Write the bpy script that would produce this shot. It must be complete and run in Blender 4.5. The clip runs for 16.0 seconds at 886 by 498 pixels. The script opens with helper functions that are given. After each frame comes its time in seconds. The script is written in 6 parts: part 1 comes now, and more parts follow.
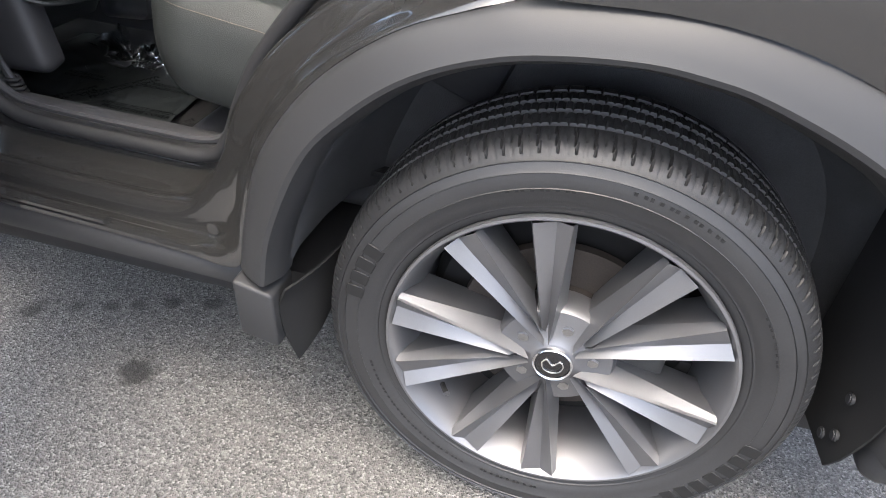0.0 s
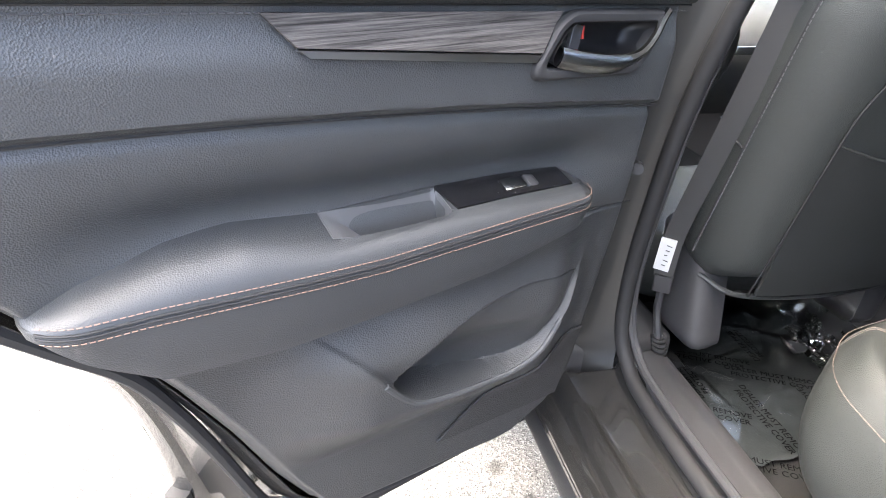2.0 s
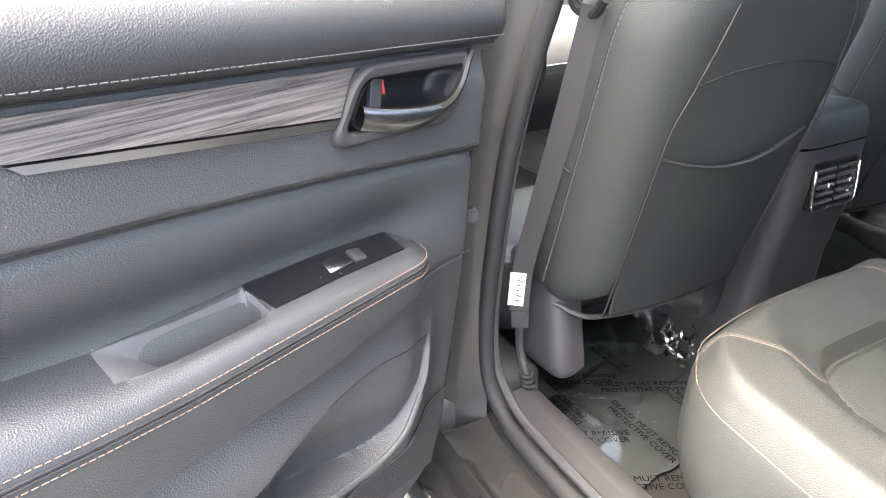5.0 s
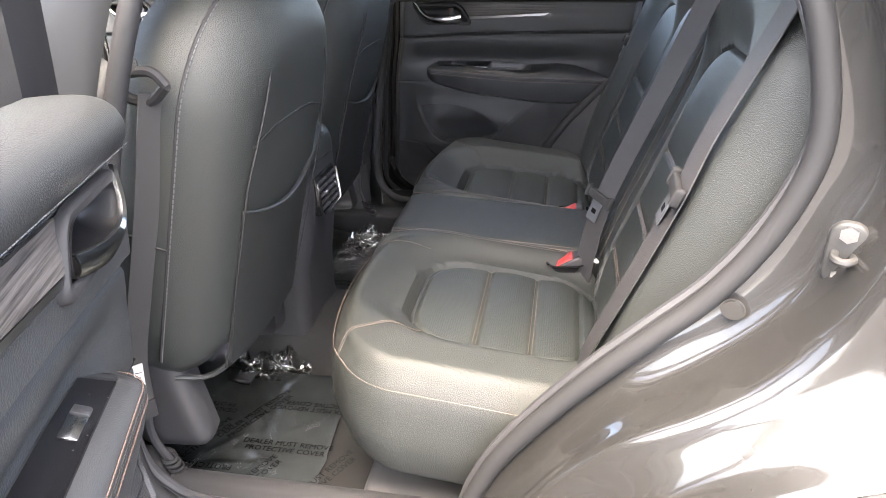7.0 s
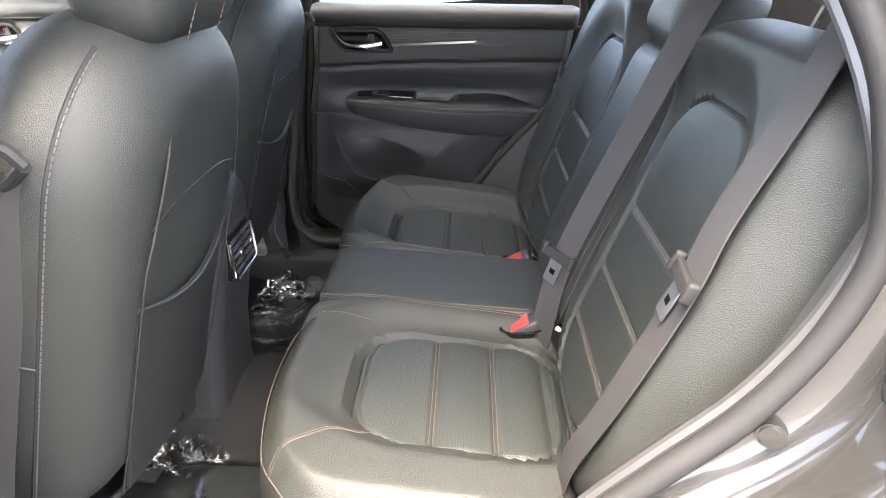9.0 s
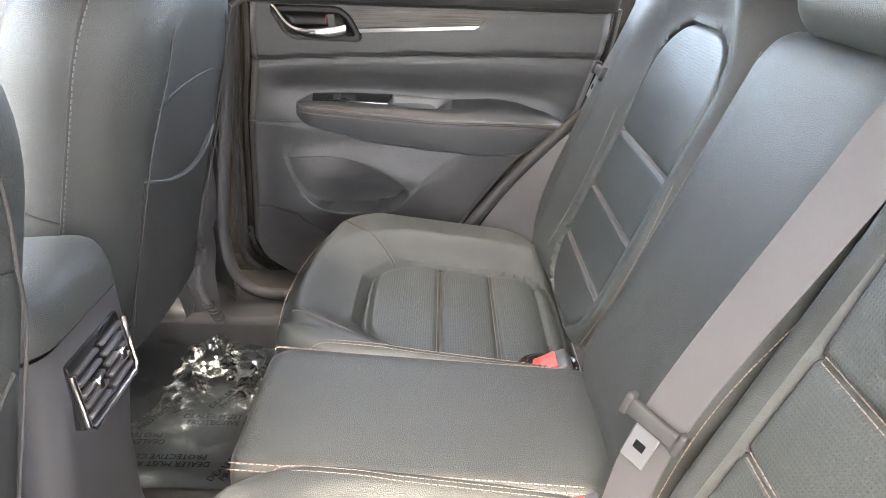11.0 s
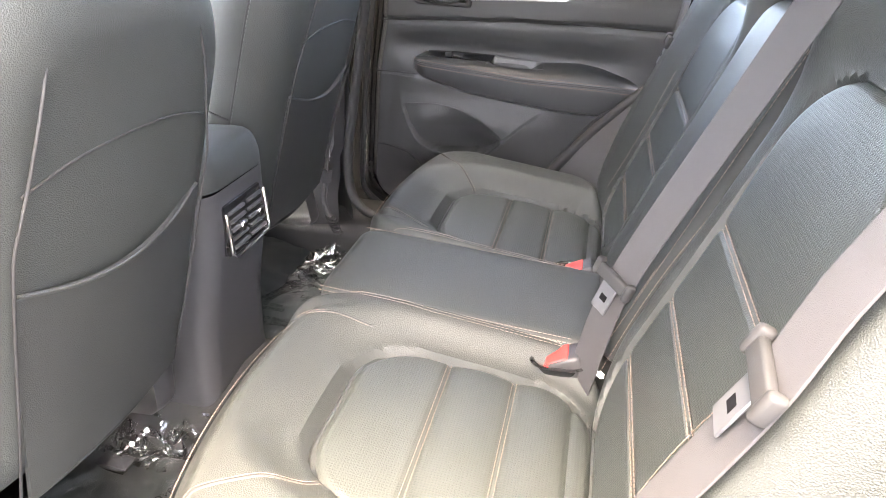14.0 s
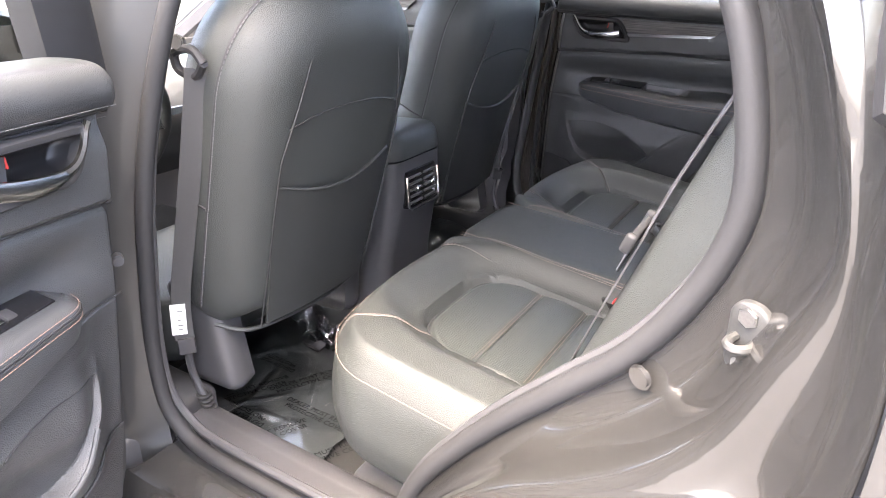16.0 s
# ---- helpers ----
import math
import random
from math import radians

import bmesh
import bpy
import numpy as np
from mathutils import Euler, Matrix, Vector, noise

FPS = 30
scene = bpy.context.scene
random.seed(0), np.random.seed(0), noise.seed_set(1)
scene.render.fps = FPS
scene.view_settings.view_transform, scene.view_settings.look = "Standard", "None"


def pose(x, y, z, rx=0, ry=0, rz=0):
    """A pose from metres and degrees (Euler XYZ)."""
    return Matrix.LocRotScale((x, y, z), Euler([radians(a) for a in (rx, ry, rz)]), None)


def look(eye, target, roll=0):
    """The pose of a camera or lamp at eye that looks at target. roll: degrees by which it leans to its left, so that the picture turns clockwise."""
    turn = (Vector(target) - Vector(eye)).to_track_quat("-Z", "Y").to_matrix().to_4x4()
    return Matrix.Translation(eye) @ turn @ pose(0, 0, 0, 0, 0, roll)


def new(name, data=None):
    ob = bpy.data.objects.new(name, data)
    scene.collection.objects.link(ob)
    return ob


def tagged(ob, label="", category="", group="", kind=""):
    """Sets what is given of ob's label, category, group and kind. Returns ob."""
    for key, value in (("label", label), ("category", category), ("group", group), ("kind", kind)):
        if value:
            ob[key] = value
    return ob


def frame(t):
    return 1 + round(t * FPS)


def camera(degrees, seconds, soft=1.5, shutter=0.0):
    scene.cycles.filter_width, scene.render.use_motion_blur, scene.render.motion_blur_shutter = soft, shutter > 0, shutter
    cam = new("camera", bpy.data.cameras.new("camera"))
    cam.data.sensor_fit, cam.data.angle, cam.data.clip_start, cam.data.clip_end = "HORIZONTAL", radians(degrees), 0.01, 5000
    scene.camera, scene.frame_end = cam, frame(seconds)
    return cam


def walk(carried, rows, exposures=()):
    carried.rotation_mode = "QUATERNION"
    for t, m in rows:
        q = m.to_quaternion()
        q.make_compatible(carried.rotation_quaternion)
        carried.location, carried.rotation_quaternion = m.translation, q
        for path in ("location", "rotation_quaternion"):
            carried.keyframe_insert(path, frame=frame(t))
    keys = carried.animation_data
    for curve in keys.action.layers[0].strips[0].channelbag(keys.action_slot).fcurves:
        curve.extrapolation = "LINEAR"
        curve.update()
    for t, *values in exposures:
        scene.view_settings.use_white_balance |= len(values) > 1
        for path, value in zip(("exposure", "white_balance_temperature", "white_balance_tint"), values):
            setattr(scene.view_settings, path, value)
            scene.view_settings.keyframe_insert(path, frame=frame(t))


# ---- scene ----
from mathutils import bvhtree

cam = camera(67.2, 16.0, 0.75)
PATH = [
    (0, (-0.037, -0.718, 1.067), (-0.352, 0.869, -0.109), 5.8),
    (0.5, (-0.019, -0.643, 1.106), (-0.781, 0.799, -0.051), 7.2),
    (1, (-0.092, -0.550, 1.160), (-1.193, 0.674, 0.024), 8.8),
    (1.5, (-0.228, -0.420, 1.234), (-1.658, 0.378, 0.086), 6.1),
    (2, (-0.238, -0.364, 1.234), (-1.934, 0.073, 0.267), 2.7),
    (2.5, (-0.199, -0.286, 1.232), (-2.019, -0.113, 0.422), -1.5),
    (3, (-0.184, -0.255, 1.224), (-2.029, -0.136, 0.461), -3.3),
    (3.2, (-0.183, -0.249, 1.222), (-2.030, -0.142, 0.464), -3.3),
    (5.3, (-0.334, -0.331, 1.238), (-1.733, 0.810, 0.365), -0.7),
    (5.5, (-0.327, -0.364, 1.226), (-1.551, 0.978, 0.369), -0.8),
    (6, (-0.309, -0.442, 1.251), (-1.206, 1.128, 0.396), -2.0),
    (6.5, (-0.393, -0.484, 1.270), (-0.973, 1.230, 0.418), -1.0),
    (7, (-0.477, -0.508, 1.318), (-0.815, 1.269, 0.464), -1.7),
    (7.5, (-0.537, -0.512, 1.338), (-0.690, 1.291, 0.486), -0.8),
    (8, (-0.567, -0.506, 1.348), (-0.673, 1.308, 0.513), -0.3),
    (8.5, (-0.565, -0.463, 1.347), (-0.626, 1.353, 0.511), -0.1),
    (9, (-0.562, -0.314, 1.342), (-0.632, 1.503, 0.510), -0.2),
    (9.5, (-0.570, -0.141, 1.338), (-0.640, 1.651, 0.451), -0.0),
    (10, (-0.610, 0.029, 1.306), (-0.620, 1.830, 0.437), 1.0),
    (12.5, (-0.610, 0.310, 1.266), (-0.597, 2.103, 0.379), 1.1),
    (13, (-0.591, 0.162, 1.279), (-0.594, 1.950, 0.383), 1.0),
    (13.5, (-0.552, 0.049, 1.278), (-0.679, 1.825, 0.366), 1.7),
    (14, (-0.459, -0.052, 1.272), (-0.837, 1.690, 0.365), 2.0),
    (14.5, (-0.376, -0.146, 1.273), (-0.952, 1.553, 0.388), 0.7),
    (15, (-0.293, -0.255, 1.284), (-1.048, 1.398, 0.449), 0.3),
    (15.5, (-0.220, -0.347, 1.295), (-1.123, 1.229, 0.459), 1.3),
    (16, (-0.162, -0.383, 1.311), (-1.117, 1.168, 0.485), 0.8),
]
walk(cam, [(t, look(eye, target, roll)) for t, eye, target, roll in PATH], [(0.0, 3.1, 6550, 5), (0.5, 3.3, 6550, 5), (1.0, 3.5, 6600, 5), (1.5, 4.2, 6600, 5), (2.5, 4.7, 7150, 7), (3.0, 4.65, 7150, 7), (5.5, 5.4, 7300, 7), (6.0, 5.5, 7200, 7), (7.0, 4.9, 7300, 9), (8.0, 4.75, 7250, 8), (9.0, 5.15, 7400, 8), (10.0, 6.2, 7900, 8), (12.5, 6.75, 8500, 8), (14.0, 6.35, 7900, 10), (15.0, 5.85, 7300, 12), (16.0, 5.35, 7200, 12)])

# ---- world, sun, exposure ----
SUN_EL, SUN_AZ = 72.0, 184.0
world = bpy.data.worlds.new("world")
scene.world = world
world.use_nodes = True
wn = world.node_tree
sky = wn.nodes.new("ShaderNodeTexSky")
sky.sky_type = "NISHITA"
sky.sun_disc = False
sky.sun_elevation = radians(SUN_EL)
sky.sun_rotation = radians(SUN_AZ)
sky.air_density, sky.dust_density, sky.ozone_density = 0.45, 4.0, 0.3
wn.links.new(sky.outputs[0], wn.nodes["Background"].inputs[0])
wn.nodes["Background"].inputs[1].default_value = 0.15
sun = new("sun", bpy.data.lights.new("sun", "SUN"))
sun.data.energy, sun.data.angle, sun.data.color = 0.32, radians(100.0), (1.0, 0.985, 0.96)
sun_way = Vector((math.sin(radians(SUN_AZ)) * math.cos(radians(SUN_EL)), math.cos(radians(SUN_AZ)) * math.cos(radians(SUN_EL)), math.sin(radians(SUN_EL))))
sun.matrix_world = look(sun_way * 30, (0, 0, 0))


# ---- materials ----
def material(name, color, rough=0.5, metal=0.0, grain=0.0, grain_scale=400.0, vary=0.1, vary_scale=8.0, bump=0.0, bump_scale=900.0, coat=0.0, spec=0.5, pattern="noise", chance=1.0, dust=0.0):
    """A surface with a base colour, mottled at two scales, and a fine relief."""
    m = bpy.data.materials.new(name)
    m.use_nodes = True
    nt = m.node_tree
    n, l = nt.nodes, nt.links
    b = n["Principled BSDF"]
    tc = n.new("ShaderNodeTexCoord")
    big = n.new("ShaderNodeTexNoise")
    big.inputs["Scale"].default_value = vary_scale
    big.inputs["Detail"].default_value = 5
    fine = n.new("ShaderNodeTexNoise")
    fine.inputs["Scale"].default_value = grain_scale
    fine.inputs["Detail"].default_value = 3
    for t in (big, fine):
        l.new(tc.outputs["Object"], t.inputs["Vector"])
    mix1 = n.new("ShaderNodeMix")
    mix1.data_type = "RGBA"
    c = Vector(color)
    mix1.inputs[6].default_value = (*(c * (1 - vary)), 1)
    mix1.inputs[7].default_value = (*(c * (1 + vary)), 1)
    l.new(big.outputs["Fac"], mix1.inputs[0])
    out = mix1.outputs[2]
    if grain:
        mix2 = n.new("ShaderNodeMix")
        mix2.data_type = "RGBA"
        mix2.blend_type = "OVERLAY"
        mix2.inputs[0].default_value = grain
        l.new(out, mix2.inputs[6])
        l.new(fine.outputs["Fac"], mix2.inputs[7])
        out = mix2.outputs[2]
    if dust:
        cell = n.new("ShaderNodeTexVoronoi")
        cell.inputs["Scale"].default_value = 42
        l.new(tc.outputs["Object"], cell.inputs["Vector"])
        spot = n.new("ShaderNodeMapRange")
        spot.inputs["From Min"].default_value, spot.inputs["From Max"].default_value = 0.02, 0.05
        spot.inputs["To Min"].default_value, spot.inputs["To Max"].default_value = dust, 0.0
        l.new(cell.outputs["Distance"], spot.inputs["Value"])
        pick = n.new("ShaderNodeSeparateColor")
        l.new(cell.outputs["Color"], pick.inputs[0])
        few = n.new("ShaderNodeMath")
        few.operation = "GREATER_THAN"
        few.inputs[1].default_value = 0.72
        l.new(pick.outputs[1], few.inputs[0])
        both = n.new("ShaderNodeMath")
        both.operation = "MULTIPLY"
        l.new(spot.outputs[0], both.inputs[0])
        l.new(few.outputs[0], both.inputs[1])
        mix3 = n.new("ShaderNodeMix")
        mix3.data_type = "RGBA"
        mix3.inputs[7].default_value = (0.16, 0.155, 0.145, 1)
        l.new(both.outputs[0], mix3.inputs[0])
        l.new(out, mix3.inputs[6])
        out = mix3.outputs[2]
    l.new(out, b.inputs["Base Color"])
    rr = n.new("ShaderNodeMapRange")
    rr.inputs["To Min"].default_value = max(0.02, rough - 0.07)
    rr.inputs["To Max"].default_value = min(1.0, rough + 0.07)
    l.new(big.outputs["Fac"], rr.inputs["Value"])
    l.new(rr.outputs[0], b.inputs["Roughness"])
    b.inputs["Metallic"].default_value = metal
    b.inputs["Specular IOR Level"].default_value = spec
    b.inputs["Coat Weight"].default_value = coat
    b.inputs["Coat Roughness"].default_value = 0.04
    if bump:
        if pattern == "noise":
            rel = n.new("ShaderNodeTexNoise")
            rel.inputs["Detail"].default_value = 4
            sock = rel.outputs["Fac"]
        else:
            rel = n.new("ShaderNodeTexVoronoi")
            rel.feature = "F1" if pattern == "cells" else "DISTANCE_TO_EDGE"
            rel.inputs["Randomness"].default_value = chance
            sock = rel.outputs["Distance"]
        rel.inputs["Scale"].default_value = bump_scale
        l.new(tc.outputs["Object"], rel.inputs["Vector"])
        bp = n.new("ShaderNodeBump")
        bp.inputs["Strength"].default_value = bump
        bp.inputs["Distance"].default_value = 0.001
        l.new(sock, bp.inputs["Height"])
        l.new(bp.outputs[0], b.inputs["Normal"])
    return m


LEATHER = material("leather", (0.0285, 0.0312, 0.0298), 0.47, spec=0.32, bump=0.45, bump_scale=750, dust=0.35, pattern="cells", vary=0.15, vary_scale=6)
LEATHER_SIDE = material("leather_side", (0.025, 0.0265, 0.026), 0.42, spec=0.42, bump=0.3, bump_scale=800, pattern="cells", vary=0.12)
PLASTIC = material("plastic", (0.035, 0.035, 0.037), 0.46, spec=0.4, bump=0.2, bump_scale=1500, vary=0.1)
PLASTIC_SOFT = material("plastic_soft", (0.042, 0.044, 0.046), 0.54, spec=0.3, bump=0.2, bump_scale=1100, pattern="cells", vary=0.08)
DOOR_VINYL = material("door_vinyl", (0.038, 0.040, 0.0415), 0.42, spec=0.42, bump=0.45, bump_scale=650, dust=0.5, pattern="cells", vary=0.12)
PANEL_HARD = material("hard_panel", (0.033, 0.034, 0.035), 0.46, spec=0.4, bump=0.5, bump_scale=560, dust=0.5, pattern="cells", vary=0.12)
ARM_VINYL = material("armrest_vinyl", (0.030, 0.032, 0.034), 0.40, spec=0.45, bump=0.3, bump_scale=700, dust=0.5, pattern="cells", vary=0.12)
PAD_VINYL = material("pad_vinyl", (0.026, 0.0275, 0.0285), 0.5, spec=0.35, bump=0.42, bump_scale=650, dust=0.4, pattern="cells", vary=0.12)
JAMB = material("jamb_paint", (0.036, 0.037, 0.037), 0.42, metal=0.5, grain=0.2, grain_scale=1800, coat=0.25, vary=0.05)
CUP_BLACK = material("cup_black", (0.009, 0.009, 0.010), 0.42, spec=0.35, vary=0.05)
STRIP_METAL = material("strip_metal", (0.26, 0.27, 0.28), 0.3, metal=1.0, vary=0.05)
DARK_CHROME = material("dark_chrome", (0.34, 0.35, 0.36), 0.2, metal=1.0, vary=0.05)
CLADDING = material("cladding", (0.024, 0.024, 0.0245), 0.5, spec=0.35, bump=0.15, bump_scale=1800, vary=0.06)
GLOSS_BLACK = material("gloss_black", (0.008, 0.008, 0.009), 0.10, vary=0.05, spec=0.6, dust=0.6)
RUBBER = material("rubber", (0.020, 0.020, 0.021), 0.62, spec=0.28, bump=0.15, bump_scale=600)
TYRE = material("tyre_rubber", (0.017, 0.017, 0.0175), 0.52, grain=0.3, grain_scale=300, bump=0.2, bump_scale=500, vary=0.2, vary_scale=14)
LETTER = material("tyre_lettering", (0.009, 0.009, 0.009), 0.6, spec=0.3)
PAINT = material("gunmetal_paint", (0.036, 0.0352, 0.0338), 0.25, metal=0.48, grain=0.25, grain_scale=1800, coat=1.0, vary=0.04)
ALLOY = material("alloy", (0.175, 0.175, 0.18), 0.46, metal=0.8, grain=0.15, grain_scale=900, coat=0.2, vary=0.08, vary_scale=20)
STEEL = material("steel", (0.34, 0.34, 0.34), 0.3, metal=1.0, grain=0.2, vary=0.15, vary_scale=40)
PLATE_STEEL = material("plate_steel", (0.14, 0.145, 0.155), 0.45, metal=0.7, vary=0.1, vary_scale=60)
RUSTY = material("brake_iron", (0.045, 0.038, 0.033), 0.55, metal=0.6, grain=0.4, vary=0.3, vary_scale=30)
CHROME = material("satin_chrome", (0.75, 0.75, 0.76), 0.16, metal=1.0, vary=0.03)
ZINC = material("zinc", (0.058, 0.058, 0.0565), 0.55, metal=0.6, grain=0.2, vary=0.12, vary_scale=60)
CARPET = material("carpet", (0.018, 0.018, 0.018), 0.95, grain=0.6, grain_scale=900, bump=0.9, bump_scale=1300, vary=0.2)
LINER = material("wheel_liner_felt", (0.055, 0.055, 0.056), 0.9, grain=0.5, grain_scale=500, bump=0.7, bump_scale=500, vary=0.35, vary_scale=18)
FLAP = material("flap_rubber", (0.010, 0.010, 0.010), 0.75, spec=0.2, bump=0.2, bump_scale=400)
BELT_BLACK = material("black_webbing", (0.026, 0.026, 0.026), 0.7, bump=0.4, bump_scale=1500, vary=0.05)
BELT = material("belt_webbing", (0.033, 0.032, 0.034), 0.6, bump=0.4, bump_scale=1500, vary=0.05)
RED = material("red_plastic", (0.45, 0.035, 0.03), 0.4, vary=0.04)
WHITE = material("label_paper", (0.5, 0.5, 0.49), 0.6, vary=0.05)
INK = material("dark_ink", (0.004, 0.004, 0.005), 0.8, spec=0.05)
THREAD = material("brown_thread", (0.155, 0.096, 0.072), 0.7, vary=0.1)
THREAD_TAN = material("tan_thread", (0.14, 0.108, 0.088), 0.7, vary=0.1)
THREAD_GREY = material("grey_thread", (0.075, 0.075, 0.077), 0.7, vary=0.1)
HEADLINER = material("headliner", (0.72, 0.71, 0.69), 0.9, bump=0.3, bump_scale=900, vary=0.05)
GREY_PLASTIC = material("grey_plastic", (0.075, 0.075, 0.077), 0.5, bump=0.15, bump_scale=1200, vary=0.06)
FILM = material("floor_film", (0.043, 0.048, 0.051), 0.34, bump=0.3, bump_scale=300, vary=0.25, vary_scale=12, spec=0.3)

GLASS = bpy.data.materials.new("tinted_glass")
GLASS.use_nodes = True
_g = GLASS.node_tree.nodes["Principled BSDF"]
_g.inputs["Base Color"].default_value = (0.8, 0.84, 0.82, 1)
_g.inputs["Roughness"].default_value = 0.02
_g.inputs["Transmission Weight"].default_value = 1.0
_g.inputs["IOR"].default_value = 1.05


def ground_material():
    m = bpy.data.materials.new("asphalt")
    m.use_nodes = True
    nt = m.node_tree
    n, l = nt.nodes, nt.links
    b = n["Principled BSDF"]
    tc = n.new("ShaderNodeTexCoord")
    vor = n.new("ShaderNodeTexVoronoi")
    vor.inputs["Scale"].default_value = 265
    l.new(tc.outputs["Object"], vor.inputs["Vector"])
    stone = n.new("ShaderNodeValToRGB")
    stone.color_ramp.elements[0].color = (0.05, 0.0485, 0.046, 1)
    stone.color_ramp.elements[1].color = (0.30, 0.292, 0.278, 1)
    for at, grey in ((0.25, 0.112), (0.6, 0.15), (0.85, 0.2)):
        e = stone.color_ramp.elements.new(at)
        e.color = (grey, grey * 0.962, grey * 0.905, 1)
    sep = n.new("ShaderNodeSeparateColor")
    l.new(vor.outputs["Color"], sep.inputs[0])
    l.new(sep.outputs[0], stone.inputs[0])
    big = n.new("ShaderNodeTexNoise")
    big.inputs["Scale"].default_value = 1.7
    big.inputs["Detail"].default_value = 6
    l.new(tc.outputs["Object"], big.inputs["Vector"])
    mul = n.new("ShaderNodeMix")
    mul.data_type = "RGBA"
    mul.blend_type = "MULTIPLY"
    mul.inputs[0].default_value = 0.5
    l.new(stone.outputs[0], mul.inputs[6])
    l.new(big.outputs["Fac"], mul.inputs[7])
    out = mul.outputs[2]
    # drips of oil and water, each with a ragged edge
    wob = n.new("ShaderNodeTexNoise")
    wob.inputs["Scale"].default_value = 22
    wob.inputs["Detail"].default_value = 4
    l.new(tc.outputs["Object"], wob.inputs["Vector"])
    for x, y, r in STAINS:
        d = n.new("ShaderNodeVectorMath")
        d.operation = "DISTANCE"
        d.inputs[1].default_value = (x, y, 0)
        l.new(tc.outputs["Object"], d.inputs[0])
        add = n.new("ShaderNodeMath")
        add.operation = "MULTIPLY_ADD"
        add.inputs[1].default_value = r * 1.6
        l.new(wob.outputs["Fac"], add.inputs[0])
        l.new(d.outputs["Value"], add.inputs[2])
        rng = n.new("ShaderNodeMapRange")
        rng.inputs["From Min"].default_value = r * 1.35
        rng.inputs["From Max"].default_value = r * 2.0
        rng.inputs["To Min"].default_value = 0.82 if r > 0.04 else 0.6
        rng.inputs["To Max"].default_value = 0.0
        l.new(add.outputs[0], rng.inputs["Value"])
        dk = n.new("ShaderNodeMix")
        dk.data_type = "RGBA"
        dk.inputs[7].default_value = (0.014, 0.0125, 0.011, 1)
        l.new(rng.outputs[0], dk.inputs[0])
        l.new(out, dk.inputs[6])
        out = dk.outputs[2]
    l.new(out, b.inputs["Base Color"])
    b.inputs["Roughness"].default_value = 0.85
    bp = n.new("ShaderNodeBump")
    bp.inputs["Strength"].default_value = 0.8
    bp.inputs["Distance"].default_value = 0.004
    l.new(vor.outputs["Distance"], bp.inputs["Height"])
    l.new(bp.outputs[0], b.inputs["Normal"])
    return m


STAINS = [(-0.813, 0.078, 0.045), (-1.138, 0.165, 0.03), (-1.32, 0.07, 0.025), (-1.214, 0.125, 0.018), (-1.053, 0.203, 0.022), (-0.985, 0.232, 0.018), (-0.93, 0.256, 0.022), (-0.865, 0.292, 0.022), (-0.78, 0.32, 0.028)]


# ---- mesh helpers ----
def part(name, bm, mat, parent=None, label="", smooth=True, sharp=38):
    """Links a bmesh as one mesh object under a thing or a part."""
    me = bpy.data.meshes.new(name)
    bmesh.ops.recalc_face_normals(bm, faces=bm.faces)
    if smooth:
        for f in bm.faces:
            f.smooth = True
    bm.to_mesh(me)
    bm.free()
    if smooth:
        me.set_sharp_from_angle(angle=radians(sharp))
    me.materials.append(mat)
    ob = new(name, me)
    if parent:
        ob.parent = parent
    if label:
        tagged(ob, label)
    return ob


def thing(name, label, category, group="", kind=""):
    return tagged(new(name), label, category, group, kind)


def catmull(pts, n, closed=False):
    """n points evenly along a smooth curve through pts."""
    P = [Vector(p) for p in pts]
    k = len(P)
    fine = []
    segs = k if closed else k - 1
    for i in range(segs):
        if closed:
            a, b, c, d = P[i - 1], P[i], P[(i + 1) % k], P[(i + 2) % k]
        else:
            b, c = P[i], P[i + 1]
            a = P[i - 1] if i else b * 2 - c
            d = P[i + 2] if i + 2 < k else c * 2 - b
        for j in range(12):
            t = j / 12
            fine.append(0.5 * (2 * b + (c - a) * t + (2 * a - 5 * b + 4 * c - d) * t * t + (3 * b - a - 3 * c + d) * t ** 3))
    fine.append(P[0].copy() if closed else P[-1].copy())
    run = [0.0]
    for p, q in zip(fine, fine[1:]):
        run.append(run[-1] + (q - p).length)
    out, j = [], 0
    m = n if closed else n - 1
    for i in range(n):
        s = run[-1] * i / m
        while j < len(run) - 2 and run[j + 1] < s:
            j += 1
        w = (s - run[j]) / max(run[j + 1] - run[j], 1e-9)
        out.append(fine[j].lerp(fine[j + 1], min(max(w, 0), 1)))
    return out


def skin(rows, closed_u=False, closed_v=False, bm=None):
    """A surface through rows of points of equal number."""
    bm = bm or bmesh.new()
    V = [[bm.verts.new(p) for p in r] for r in rows]
    R, K = len(V), len(V[0])
    for i in range(R if closed_v else R - 1):
        for j in range(K if closed_u else K - 1):
            a, b, c, d = V[i][j], V[i][(j + 1) % K], V[(i + 1) % R][(j + 1) % K], V[(i + 1) % R][j]
            try:
                bm.faces.new((a, b, c, d))
            except ValueError:
                pass
    return bm


def thick(bm, t):
    """Gives a sheet a thickness."""
    bmesh.ops.recalc_face_normals(bm, faces=bm.faces)
    bmesh.ops.solidify(bm, geom=bm.faces[:], thickness=t)
    return bm


